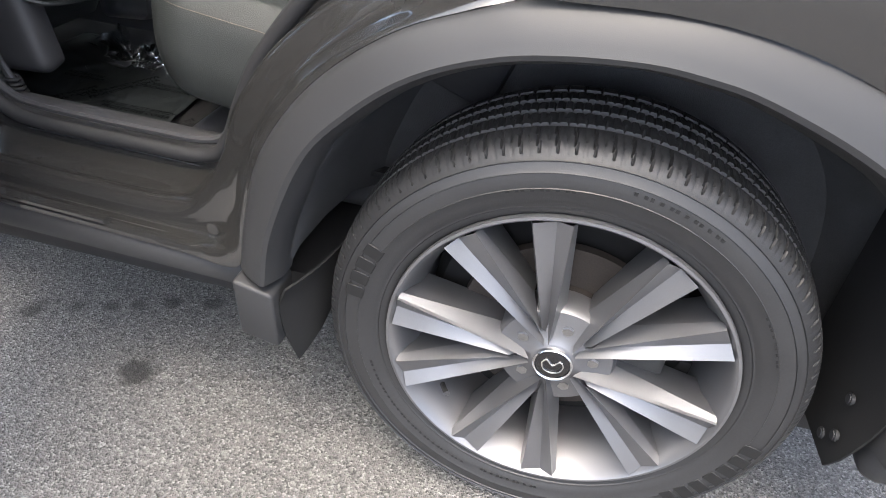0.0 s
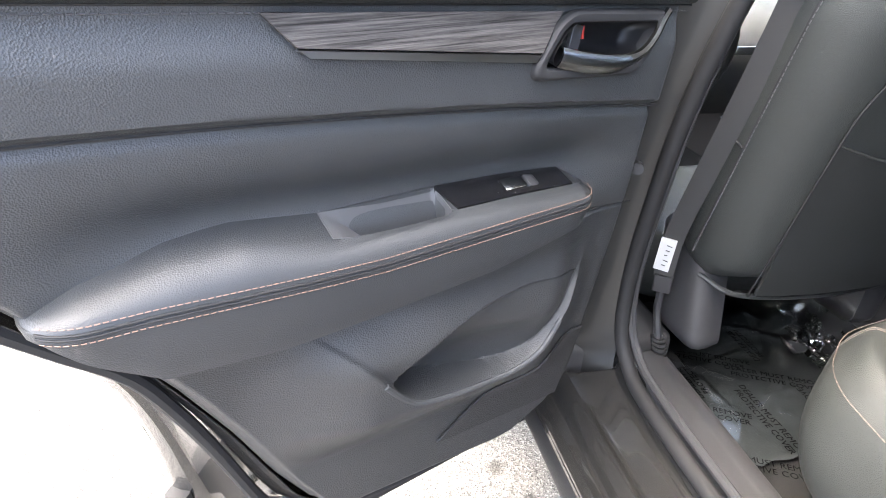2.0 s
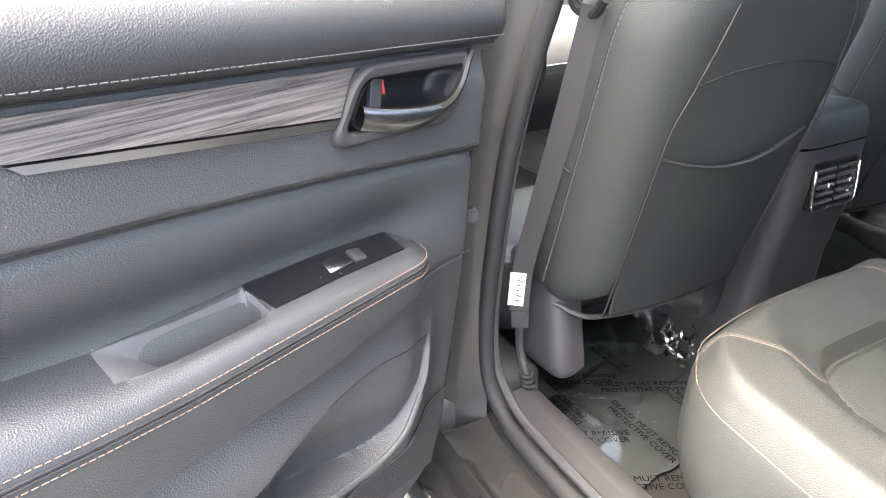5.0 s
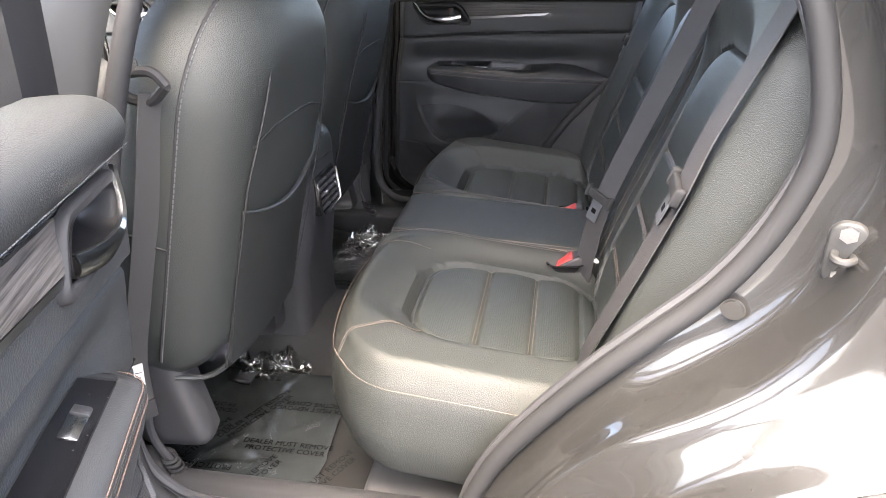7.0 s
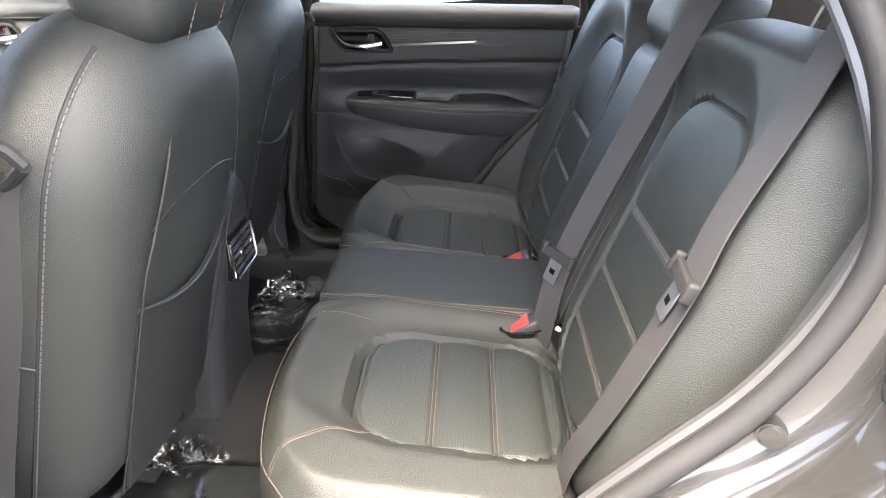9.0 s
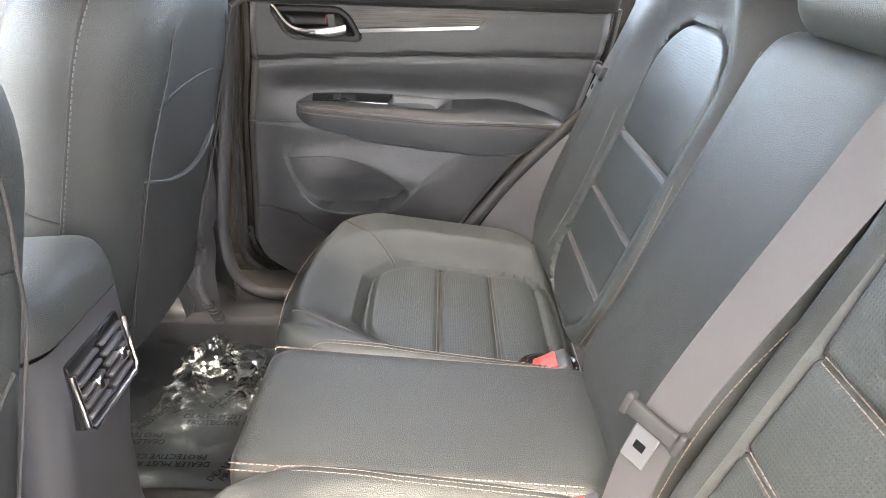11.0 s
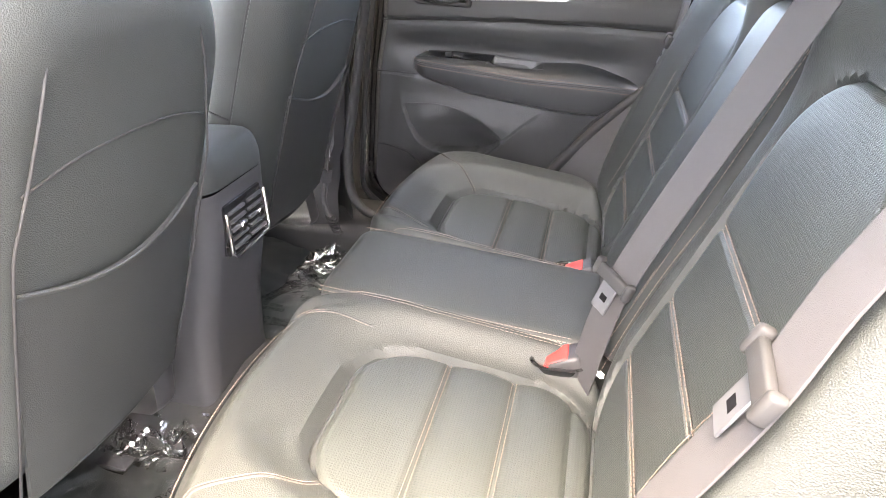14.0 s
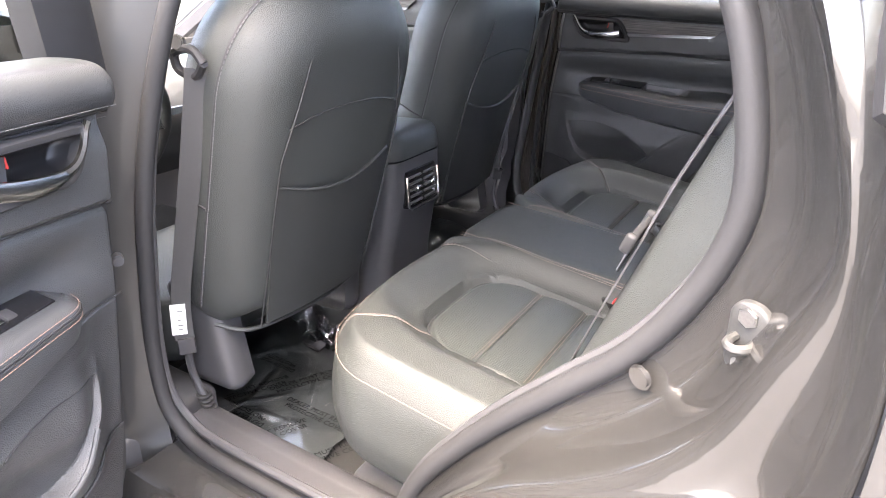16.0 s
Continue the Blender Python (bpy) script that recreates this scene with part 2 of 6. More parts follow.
def tube(pts, r, n=None, sides=8, closed=False, flat=None, bm=None, up=None):
    """A round bar along a curve; flat=(w, h): a strip of that section."""
    P = catmull(pts, n, closed) if n else [Vector(p) for p in pts]
    bm = bm or bmesh.new()
    rings = []
    last = Vector(up) if up else None
    for i, p in enumerate(P):
        a = P[i - 1] if (i or closed) else p
        b = P[(i + 1) % len(P)] if (i + 1 < len(P) or closed) else p
        d = (b - a).normalized()
        if up:
            last = Vector(up)
        if last is None:
            last = Vector((0, 0, 1)) if abs(d.z) < 0.9 else Vector((1, 0, 0))
        s = d.cross(last)
        s = s.normalized() if s.length > 1e-6 else Vector((1, 0, 0))
        u = s.cross(d).normalized()
        if not up:
            last = u
        ring = []
        if flat:
            w, h = flat
            e = min(w, h) * 0.25
            sec = [(-w + e, -h), (w - e, -h), (w, -h + e), (w, h - e), (w - e, h), (-w + e, h), (-w, h - e), (-w, -h + e)]
        else:
            sec = [(r * math.cos(2 * math.pi * k / sides), r * math.sin(2 * math.pi * k / sides)) for k in range(sides)]
        for x, y in sec:
            ring.append(bm.verts.new(p + s * x + u * y))
        rings.append(ring)
    K = len(rings[0])
    m = len(rings)
    for i in range(m if closed else m - 1):
        for j in range(K):
            bm.faces.new((rings[i][j], rings[i][(j + 1) % K], rings[(i + 1) % m][(j + 1) % K], rings[(i + 1) % m][j]))
    if not closed:
        bm.faces.new(rings[0][::-1])
        bm.faces.new(rings[-1])
    return bm


def box(x0, x1, y0, y1, z0, z1, bevel=0.004, seg=2, m=None, bm=None):
    """A block with rounded edges."""
    own = bmesh.new()
    bmesh.ops.create_cube(own, size=1.0)
    for v in own.verts:
        v.co = Vector((x0 + (v.co.x + 0.5) * (x1 - x0), y0 + (v.co.y + 0.5) * (y1 - y0), z0 + (v.co.z + 0.5) * (z1 - z0)))
    if bevel:
        bmesh.ops.bevel(own, geom=own.edges[:], offset=bevel, segments=seg, affect="EDGES", profile=0.5)
    if m is not None:
        own.transform(m)
    if bm is None:
        return own
    tmp = bpy.data.meshes.new("tmp")
    own.to_mesh(tmp)
    own.free()
    bm.from_mesh(tmp)
    bpy.data.meshes.remove(tmp)
    return bm


def outline(w, h, r, n=72, skew=0.0, pw=1.0):
    """A rounded rectangle of half sizes w, h as n points, counter-clockwise."""
    r = min(r, w, h)
    corners = []
    per = n // 4
    arc = max(2, int(per * 0.6))
    for q, (sx, sy) in enumerate(((1, 1), (-1, 1), (-1, -1), (1, -1))):
        corners.append([])
        for i in range(arc):
            a = math.pi / 2 * (q + i / (arc - 1))
            corners[-1].append(Vector((sx * (w - r) + r * math.cos(a), sy * (h - r) + r * math.sin(a), 0)))
    pts = []
    for q in range(4):
        pts += corners[q]
        a, b = corners[q][-1], corners[(q + 1) % 4][0]
        rest = per - arc
        pts += [a.lerp(b, (k + 1) / (rest + 1)) for k in range(rest)]
    return [Vector((p.x + skew * p.y, p.y, 0)) for p in pts]


def pillow(w, h, r, rings, field=None, n=72, step=0.012, skew=0.0):
    """A cushion in its own plane: rings of (inset, height) from the rim inwards; field adds to the height."""
    length = sum(math.hypot(b[0] - a[0], b[1] - a[1]) for a, b in zip(rings, rings[1:]))
    ins = [(p.x, p.y) for p in catmull([(a, z, 0) for a, z in rings], max(len(rings) + 3, int(length / (step * 0.8))))]
    last = rings[-1]
    lim = min(w, h) - 0.02
    a = last[0]
    while a + step < lim:
        a += step
        ins.append((a, last[1]))
    rows = []
    for a, z in ins:
        ring = outline(max(w - a, 0.002), max(h - a, 0.002), max(r - a, 0.3 * min(w - a, h - a), 0.002), n, skew)
        for p in ring:
            p.z = z + (field(p.x, p.y, a) if field else 0)
        rows.append(ring)
    bm = skin(rows, closed_u=True)
    bm.verts.ensure_lookup_table()
    K = len(rows[0])
    try:
        bm.faces.new(bm.verts[-K:])
    except ValueError:
        pass
    bmesh.ops.remove_doubles(bm, verts=bm.verts, dist=0.0004)
    return bm


def edge_distance(x, y, w, h, r):
    """How far a point lies outside a rounded rectangle (inside: minus)."""
    qx, qy = abs(x) - (w - r), abs(y) - (h - r)
    return math.hypot(max(qx, 0), max(qy, 0)) + min(max(qx, qy), 0) - r


def panel(w, h, r, edge, drop, field, step=0.004):
    """A sewn panel with rounded corners, finely meshed so that its seams can sink in."""
    nx, ny = int(2 * w / step), int(2 * h / step)
    rows = []
    for j in range(ny + 1):
        row = []
        for i in range(nx + 1):
            x, y = -w + 2 * w * i / nx, -h + 2 * h * j / ny
            qx, qy = abs(x) - (w - r), abs(y) - (h - r)
            if qx > 0 and qy > 0:
                # square to circle in the corners
                m = max(qx, qy)
                k = m / math.hypot(qx, qy)
                qx, qy = qx * k, qy * k
                x, y = math.copysign(w - r + qx, x), math.copysign(h - r + qy, y)
                a = r - math.hypot(qx, qy)
            else:
                a = min(w - abs(x), h - abs(y))
            row.append(Vector((x, y, field(x, y, a) - drop * (1 - smoothstep(0, edge, a)))))
        rows.append(row)
    return skin(rows)


def stitches(pts, length=0.0052, gap=0.0022, r=0.0007, name="stitching", mat=None, parent=None, side=0.0, up=(0, 0, 1), double=0.0):
    """Thread laid in short stitches along a curve."""
    P = [Vector(p) for p in pts]
    run = [0.0]
    for p, q in zip(P, P[1:]):
        run.append(run[-1] + (q - p).length)

    def at(s):
        j = 0
        while j < len(run) - 2 and run[j + 1] < s:
            j += 1
        w = (s - run[j]) / max(run[j + 1] - run[j], 1e-9)
        return P[j].lerp(P[j + 1], min(max(w, 0), 1))

    bm = bmesh.new()
    s = 0.0
    while s + length < run[-1]:
        a, b = at(s), at(s + length)
        d = (b - a).normalized()
        lat = d.cross(Vector(up)).normalized()
        for off in ((-double, double) if double else (0.0,)):
            tube([a + lat * off, b + lat * off], r, sides=4, bm=bm)
        s += length + gap
    return part(name, bm, mat or THREAD_TAN, parent, smooth=False)


def smoothstep(a, b, x):
    t = min(max((x - a) / (b - a), 0.0), 1.0)
    return t * t * (3 - 2 * t)


def disc(c, r, axis, depth, seg=32, bevel=0.002):
    """A round plate at c, facing axis."""
    bm = bmesh.new()
    bmesh.ops.create_cone(bm, cap_ends=True, segments=seg, radius1=r, radius2=r, depth=depth)
    if bevel:
        bmesh.ops.bevel(bm, geom=[e for e in bm.edges if len([f for f in e.link_faces if len(f.verts) > 4])], offset=bevel, segments=2, affect="EDGES")
    bm.transform(Matrix.Translation(c) @ Vector(axis).to_track_quat("Z", "Y").to_matrix().to_4x4())
    return bm


def lathe(profile, seg, centre, axis="Y", wave=None, bm=None):
    """Turns (radius, offset) about the y axis at centre."""
    rows = []
    for i in range(seg):
        a = 2 * math.pi * i / seg
        row = []
        for k, (r, o) in enumerate(profile):
            rr = r + (wave(i, k, r, o) if wave else 0)
            row.append(Vector((centre[0] + rr * math.cos(a), centre[1] + o, centre[2] + rr * math.sin(a))))
        rows.append(row)
    return skin(rows, closed_v=True, bm=bm)


def text_mesh(words, size, m, mat, parent, name="lettering", extrude=0.0004, align="CENTER", label=""):
    cu = bpy.data.curves.new("words", "FONT")
    cu.body, cu.size, cu.align_x, cu.align_y, cu.extrude, cu.resolution_u = words, size, align, "CENTER", extrude, 2
    tmp = bpy.data.objects.new("words", cu)
    scene.collection.objects.link(tmp)
    bpy.context.view_layer.update()
    me = bpy.data.meshes.new_from_object(tmp.evaluated_get(bpy.context.evaluated_depsgraph_get()))
    bpy.data.objects.remove(tmp)
    bpy.data.curves.remove(cu)
    me.transform(m)
    me.materials.clear()
    me.materials.append(mat)
    ob = new(name, me)
    ob.parent = parent
    if label:
        tagged(ob, label)
    return ob

# ---- ground ----
def build_ground():
    bm = bmesh.new()
    bmesh.ops.create_grid(bm, x_segments=8, y_segments=8, size=300)
    ob = part("ground", bm, ground_material())
    tagged(ob, "speckled grey asphalt with dark oil drips", "ground", kind="structure")


build_ground()

MID = 0.91  # the car's middle plane


def mirror(bm):
    for v in bm.verts:
        v.co.y = 2 * MID - v.co.y
    bmesh.ops.reverse_faces(bm, faces=bm.faces)
    return bm


# ---- car body ----
car = thing("car", "dark grey metallic crossover car standing with its rear door open", "car")

# the door opening: seal line, inner fold and outer edge, from the sill's front round to the roof
SEAL = [(-1.10, 0.20, 0.487), (-0.99, 0.20, 0.470), (-0.79, 0.20, 0.467), (-0.655, 0.20, 0.472), (-0.61, 0.20, 0.51), (-0.58, 0.20, 0.58), (-0.545, 0.20, 0.655), (-0.49, 0.20, 0.73), (-0.43, 0.20, 0.80), (-0.365, 0.20, 0.867), (-0.305, 0.20, 0.928), (-0.26, 0.20, 0.995), (-0.232, 0.20, 1.06), (-0.222, 0.20, 1.12), (-0.234, 0.205, 1.195), (-0.26, 0.215, 1.27), (-0.33, 0.255, 1.39), (-0.44, 0.33, 1.52)]
FOLD = [(-1.12, 0.10, 0.447), (-0.99, 0.10, 0.437), (-0.78, 0.10, 0.430), (-0.655, 0.10, 0.437), (-0.60, 0.10, 0.478), (-0.557, 0.10, 0.55), (-0.527, 0.10, 0.635), (-0.474, 0.10, 0.716), (-0.40, 0.10, 0.788), (-0.32, 0.10, 0.842), (-0.255, 0.10, 0.893), (-0.205, 0.10, 0.955), (-0.175, 0.10, 1.03), (-0.152, 0.10, 1.097), (-0.153, 0.10, 1.152), (-0.172, 0.105, 1.218), (-0.20, 0.115, 1.285), (-0.27, 0.15, 1.40), (-0.37, 0.22, 1.53)]
EDGE = [(-1.14, 0.04, 0.408), (-0.99, 0.04, 0.402), (-0.78, 0.04, 0.394), (-0.61, 0.035, 0.39), (-0.535, 0.02, 0.395), (-0.49, 0.0, 0.425), (-0.477, 0.0, 0.50), (-0.448, 0.0, 0.61), (-0.395, 0.0, 0.70), (-0.33, 0.0, 0.768), (-0.25, 0.0, 0.823), (-0.17, 0.0, 0.857), (-0.118, 0.01, 0.88), (-0.112, 0.012, 0.95), (-0.108, 0.016, 1.04), (-0.11, 0.02, 1.10), (-0.115, 0.035, 1.20), (-0.13, 0.055, 1.285), (-0.19, 0.10, 1.40), (-0.28, 0.18, 1.53)]


def build_opening():
    n = 110
    s, f, e = catmull(SEAL, n), catmull(FOLD, n), catmull(EDGE, n)
    rows = [[] for _ in range(34)]
    for i in range(n):
        a, b, c = s[i], f[i], e[i]
        jamb = [a + Vector((0, 0.02, 0)), a, a.lerp(b, 0.30) + Vector((0, 0.022, 0)), a.lerp(b, 0.72) + Vector((0, 0.040, 0)), b.lerp(c, 0.02), b.lerp(c, 0.35) + Vector((0, 0.016, 0)), b.lerp(c, 0.72) + Vector((0, 0.022, 0)), c.lerp(b, 0.06) + Vector((0, -0.002, 0)), c]
        # the sill: a trough, a rounded ridge, a second step and the outer face
        sill = [a + Vector((0, 0.02, 0)), a, a + Vector((0, -0.010, -0.024)), a.lerp(b, 0.75) + Vector((0, 0, -0.008)), b + Vector((0, 0.006, 0.006)), b + Vector((0, -0.012, -0.010)), b.lerp(c, 0.55) + Vector((0, 0.014, -0.008)), b.lerp(c, 0.86) + Vector((0, -0.004, 0.006)), c]
        ctrl = [q.lerp(p, smoothstep(0.40, 0.58, i / n)) for p, q in zip(jamb, sill)]
        for k, p in enumerate(catmull(ctrl, 34)):
            rows[k].append(p)
    part("door_opening_panel", thick(skin(rows), 0.0015), PAINT, car, "dark grey metallic painted door jamb")


build_opening()


def build_quarter():
    # outer skin behind the opening, above the arch
    top = [(-0.118, 0.88), (-0.022, 0.884), (0.062, 0.886), (0.147, 0.872), (0.248, 0.84), (0.34, 0.79), (0.405, 0.72), (0.46, 0.61), (0.49, 0.48), (0.50, 0.36)]
    lo = catmull([(x, 0, z) for x, z in top], 40)
    hi = catmull([(-0.115, 0, 1.22), (0.06, 0, 1.22), (0.3, 0, 1.22), (0.5, 0, 1.2), (0.62, 0, 1.1), (0.72, 0, 0.9), (0.74, 0, 0.7), (0.74, 0, 0.5), (0.73, 0, 0.36)], 40)
    edge = catmull([(-0.118, 0, 0.88), (-0.112, 0, 0.95), (-0.108, 0, 1.06), (-0.115, 0, 1.22)], 14)
    rows = []
    for k in range(14):
        t = k / 13
        row = []
        for i in range(40):
            p = lo[i].lerp(hi[i], t)
            if i < 12:
                w = 1 - i / 12
                p = p.lerp(Vector((edge[k].x, 0, edge[k].z)), w * w)
            z = p.z
            y = 0.004 - 0.02 * math.exp(-((z - 0.93) / 0.1) ** 2) + 0.9 * max(z - 1.0, 0) ** 2 + 0.3 * max(p.x - 0.45, 0) ** 2
            row.append(Vector((p.x, y, z)))
        rows.append(row)
    part("quarter_panel", thick(skin(rows), 0.002), PAINT, car, "dark grey metallic painted rear quarter panel")
    # bumper corner below
    bm = box(0.45, 0.76, 0.0, 0.3, 0.28, 0.5, 0.03, 4)
    part("bumper_corner", bm, CLADDING, car, "grey plastic lower bumper corner")
    # quarter window with its rubber
    g = bmesh.new()
    v = [g.verts.new(p) for p in ((-0.09, 0.09, 1.25), (0.38, 0.12, 1.25), (0.28, 0.22, 1.51), (-0.1, 0.2, 1.51))]
    g.faces.new(v)
    part("quarter_window", thick(g, 0.004), GLOSS_BLACK, car, "dark tinted quarter window glass")
    part("window_rubber", tube([(-0.18, 0.12, 1.42), (-0.15, 0.09, 1.31), (-0.14, 0.074, 1.245), (-0.12, 0.068, 1.225), (0.04, 0.07, 1.222), (0.36, 0.1, 1.23)], 0.016, 40), RUBBER, car, "black rubber window surround")


build_quarter()

FLARE_OUT = [(-0.488, 0.425), (-0.477, 0.50), (-0.448, 0.61), (-0.395, 0.70), (-0.33, 0.768), (-0.25, 0.823), (-0.17, 0.856), (-0.118, 0.872), (-0.022, 0.882), (0.062, 0.884), (0.147, 0.871), (0.248, 0.84), (0.34, 0.79), (0.405, 0.72), (0.46, 0.61), (0.49, 0.48), (0.498, 0.36)]
FLARE_IN = [(-0.42, 0.42), (-0.41, 0.49), (-0.39, 0.55), (-0.348, 0.645), (-0.30, 0.70), (-0.235, 0.756), (-0.16, 0.793), (-0.074, 0.813), (0.015, 0.821), (0.08, 0.815), (0.131, 0.805), (0.229, 0.768), (0.292, 0.733), (0.36, 0.665), (0.41, 0.58), (0.435, 0.47), (0.44, 0.36)]


def build_flare():
    n = 80
    o, i_ = catmull([(x, 0, z) for x, z in FLARE_OUT], n), catmull([(x, 0, z) for x, z in FLARE_IN], n)
    prof = [(0.0, 0.012), (0.0, -0.004), (0.08, -0.012), (0.16, -0.016), (0.26, -0.022), (0.5, -0.030), (0.68, -0.036), (0.78, -0.034), (0.9, -0.016), (1.0, 0.0), (1.0, 0.03)]
    rows = [[Vector((a.lerp(b, t).x, y, a.lerp(b, t).z)) for a, b in zip(o, i_)] for t, y in prof]
    bm = thick(skin(rows), 0.002)
    part("wheel_arch_flare", bm, CLADDING, car, "matt dark grey plastic wheel arch flare")
    foot = box(-0.490, -0.425, -0.034, 0.04, 0.315, 0.418, 0.006, 3)
    for v in foot.verts:
        v.co.x += 0.10 * (0.42 - v.co.z) * 0.5
        v.co.z -= 0.22 * (v.co.x + 0.49)
    part("flare_foot", foot, CLADDING, car, "matt dark grey plastic foot of the flare")
    # strip along the sill
    rows = []
    for y, z in ((0.06, 0.405), (0.044, 0.395), (0.036, 0.385), (0.03, 0.37), (0.032, 0.356), (0.05, 0.345), (0.10, 0.337)):
        rows.append([Vector((x, y, z - 0.02 * (x + 0.75))) for x in (-1.9, -1.5, -1.15, -0.9, -0.7, -0.55, -0.482)])
    part("sill_cladding", thick(skin(rows), 0.002), CLADDING, car, "matt grey plastic strip along the sill")
    # raised bar pressed into the sill
    part("sill_bar", tube([(-1.2, 0.047, 0.422), (-0.95, 0.047, 0.416), (-0.76, 0.047, 0.41)], 0, flat=(0.004, 0.009), up=(0, -1, 0)), PAINT, car)
    # liner of the wheel house
    n = 48
    o = catmull([(x, 0, z) for x, z in FLARE_IN], n)
    c = Vector((0.01, 0, 0.37))
    rows = []
    for y, k in ((0.012, 1.012), (0.03, 1.015), (0.08, 1.03), (0.18, 1.02), (0.27, 0.99), (0.33, 0.9), (0.35, 0.6), (0.355, 0.2)):
        rows.append([Vector(((c + (p - c) * k).x + 0.006 * math.sin(9 * j / n * 6.28) * (0.02 < y < 0.3), y, (c + (p - c) * k).z)) for j, p in enumerate(o)])
    part("wheel_arch_liner", thick(skin(rows), 0.003), LINER, car, "dusty black felt wheel house liner")
    # flaps before and behind the wheel
    bm = bmesh.new()
    out_ = catmull([(-0.415, -0.012, 0.405), (-0.425, -0.015, 0.37), (-0.42, -0.012, 0.315), (-0.405, 0.0, 0.25)], 14)
    in_ = catmull([(-0.365, 0.09, 0.435), (-0.366, 0.10, 0.41), (-0.368, 0.10, 0.365), (-0.378, 0.085, 0.32)], 14)
    rows = [[a.lerp(b, t) + Vector((0.006 * math.sin(t * 3.1), 0, 0)) for a, b in zip(out_, in_)] for t in [i / 8 for i in range(9)]]
    part("front_mud_flap", thick(skin(rows), 0.004), FLAP, car, "black rubber mud flap ahead of the wheel")
    prof = [(0.435, -0.01, 0.55), (0.435, -0.01, 0.42), (0.42, 0.0, 0.33), (0.415, 0.02, 0.285)]
    prof2 = [(0.40, 0.2, 0.62), (0.40, 0.2, 0.45), (0.40, 0.2, 0.36), (0.40, 0.18, 0.29)]
    rows = [[a.lerp(b, t) for a, b in zip(catmull(prof, 14), catmull(prof2, 14))] for t in [i / 8 for i in range(9)]]
    part("rear_mud_flap", thick(skin(rows), 0.004), FLAP, car, "black rubber mud flap behind the wheel")
    for y, z in ((0.03, 0.34), (0.06, 0.31), (0.045, 0.40)):
        part("flap_bolt", disc((0.408, y, z), 0.009, (-1, 0, 0), 0.008, 20), RUBBER, car)


build_flare()


def build_seal():
    up = [(-0.985, 0.25, 1.26), (-1.03, 0.215, 1.1), (-1.06, 0.195, 0.95), (-1.085, 0.19, 0.8), (-1.105, 0.19, 0.66), (-1.10, 0.192, 0.55), (-1.06, 0.197, 0.492)]
    pts = [(-0.95, 0.33, 1.42)] + up + [(x, y - 0.004, z + 0.006) for x, y, z in SEAL[1:]]
    part("door_seal", tube(pts, 0.0135, 150, 10), RUBBER, car, "black rubber door opening seal")
    far = tube([(x, 2 * MID - y, z) for x, y, z in pts], 0.0135, 150, 10)
    part("door_seal", far, RUBBER, car, "black rubber door opening seal")
    inner = [(x - 0.004 if x < -0.9 else x + (0.012 if z > 0.52 else 0), y + 0.015, z + (0.016 if z < 0.6 else 0.008) - 0.0) for x, y, z in pts]
    part("seal_lip", tube([(x - 0.012 if z > 0.6 and x > -0.9 else x + 0.004, y + 0.0, z + 0.008) for x, y, z in inner], 0.008, 150, 8), PLASTIC, car)


build_seal()


def build_sill_plate():
    rows = []
    for y, z in ((0.195, 0.48), (0.205, 0.496), (0.225, 0.50), (0.232, 0.4985), (0.239, 0.50), (0.247, 0.4985), (0.254, 0.50), (0.262, 0.4985), (0.269, 0.50), (0.29, 0.499), (0.305, 0.49), (0.32, 0.45), (0.325, 0.38)):
        rows.append([Vector((x, y, z - 0.022 - 0.006 * (x + 1.08) / 0.5)) for x in (-1.12, -1.0, -0.9, -0.8, -0.7, -0.6, -0.54)])
    part("sill_scuff_plate", thick(skin(rows), 0.002), PLASTIC, car, "ribbed black plastic sill plate")
    part("jamb_plug", disc((-0.281, 0.180, 0.931), 0.0135, (-0.42, -0.9, -0.05), 0.006, 32, 0.0025), PAINT, car, "round painted plug in the door jamb")
    part("sill_plug", disc((-0.57, 0.058, 0.432), 0.011, (-0.05, -1, 0.05), 0.003, 28, 0.0012), PAINT, car)


build_sill_plate()


def build_striker():
    m = look((-0.193, 0.155, 1.018), (-0.40, -0.35, 0.98))
    plate = pillow(0.018, 0.036, 0.016, [(0, 0), (0.0005, 0.006), (0.003, 0.008)], step=0.004)
    plate.transform(m @ Matrix.Scale(-1, 4, (0, 0, 1)))
    st = part("door_striker", plate, ZINC, car, "galvanised steel door striker")
    loop = tube([(-0.008, 0.002, 0), (-0.0085, 0.002, -0.019), (0.0, 0.002, -0.027), (0.0085, 0.002, -0.019), (0.008, 0.002, 0)], 0.0042, 30)
    loop.transform(m)
    part("striker_loop", loop, ZINC, st)
    for k in (-1, 1):
        b = disc((0, k * 0.024, -0.009), 0.009, (0, 0, -1), 0.005, 6, 0.001)
        b.transform(m)
        part("striker_bolt", b, STEEL, st)


build_striker()


# the cabin's own floor falls a little towards the front
CABIN = Matrix.Translation((-0.55, 0, 0.25)) @ Matrix.Rotation(-0.07, 4, "Y") @ Matrix.Translation((0.55, 0, -0.24))


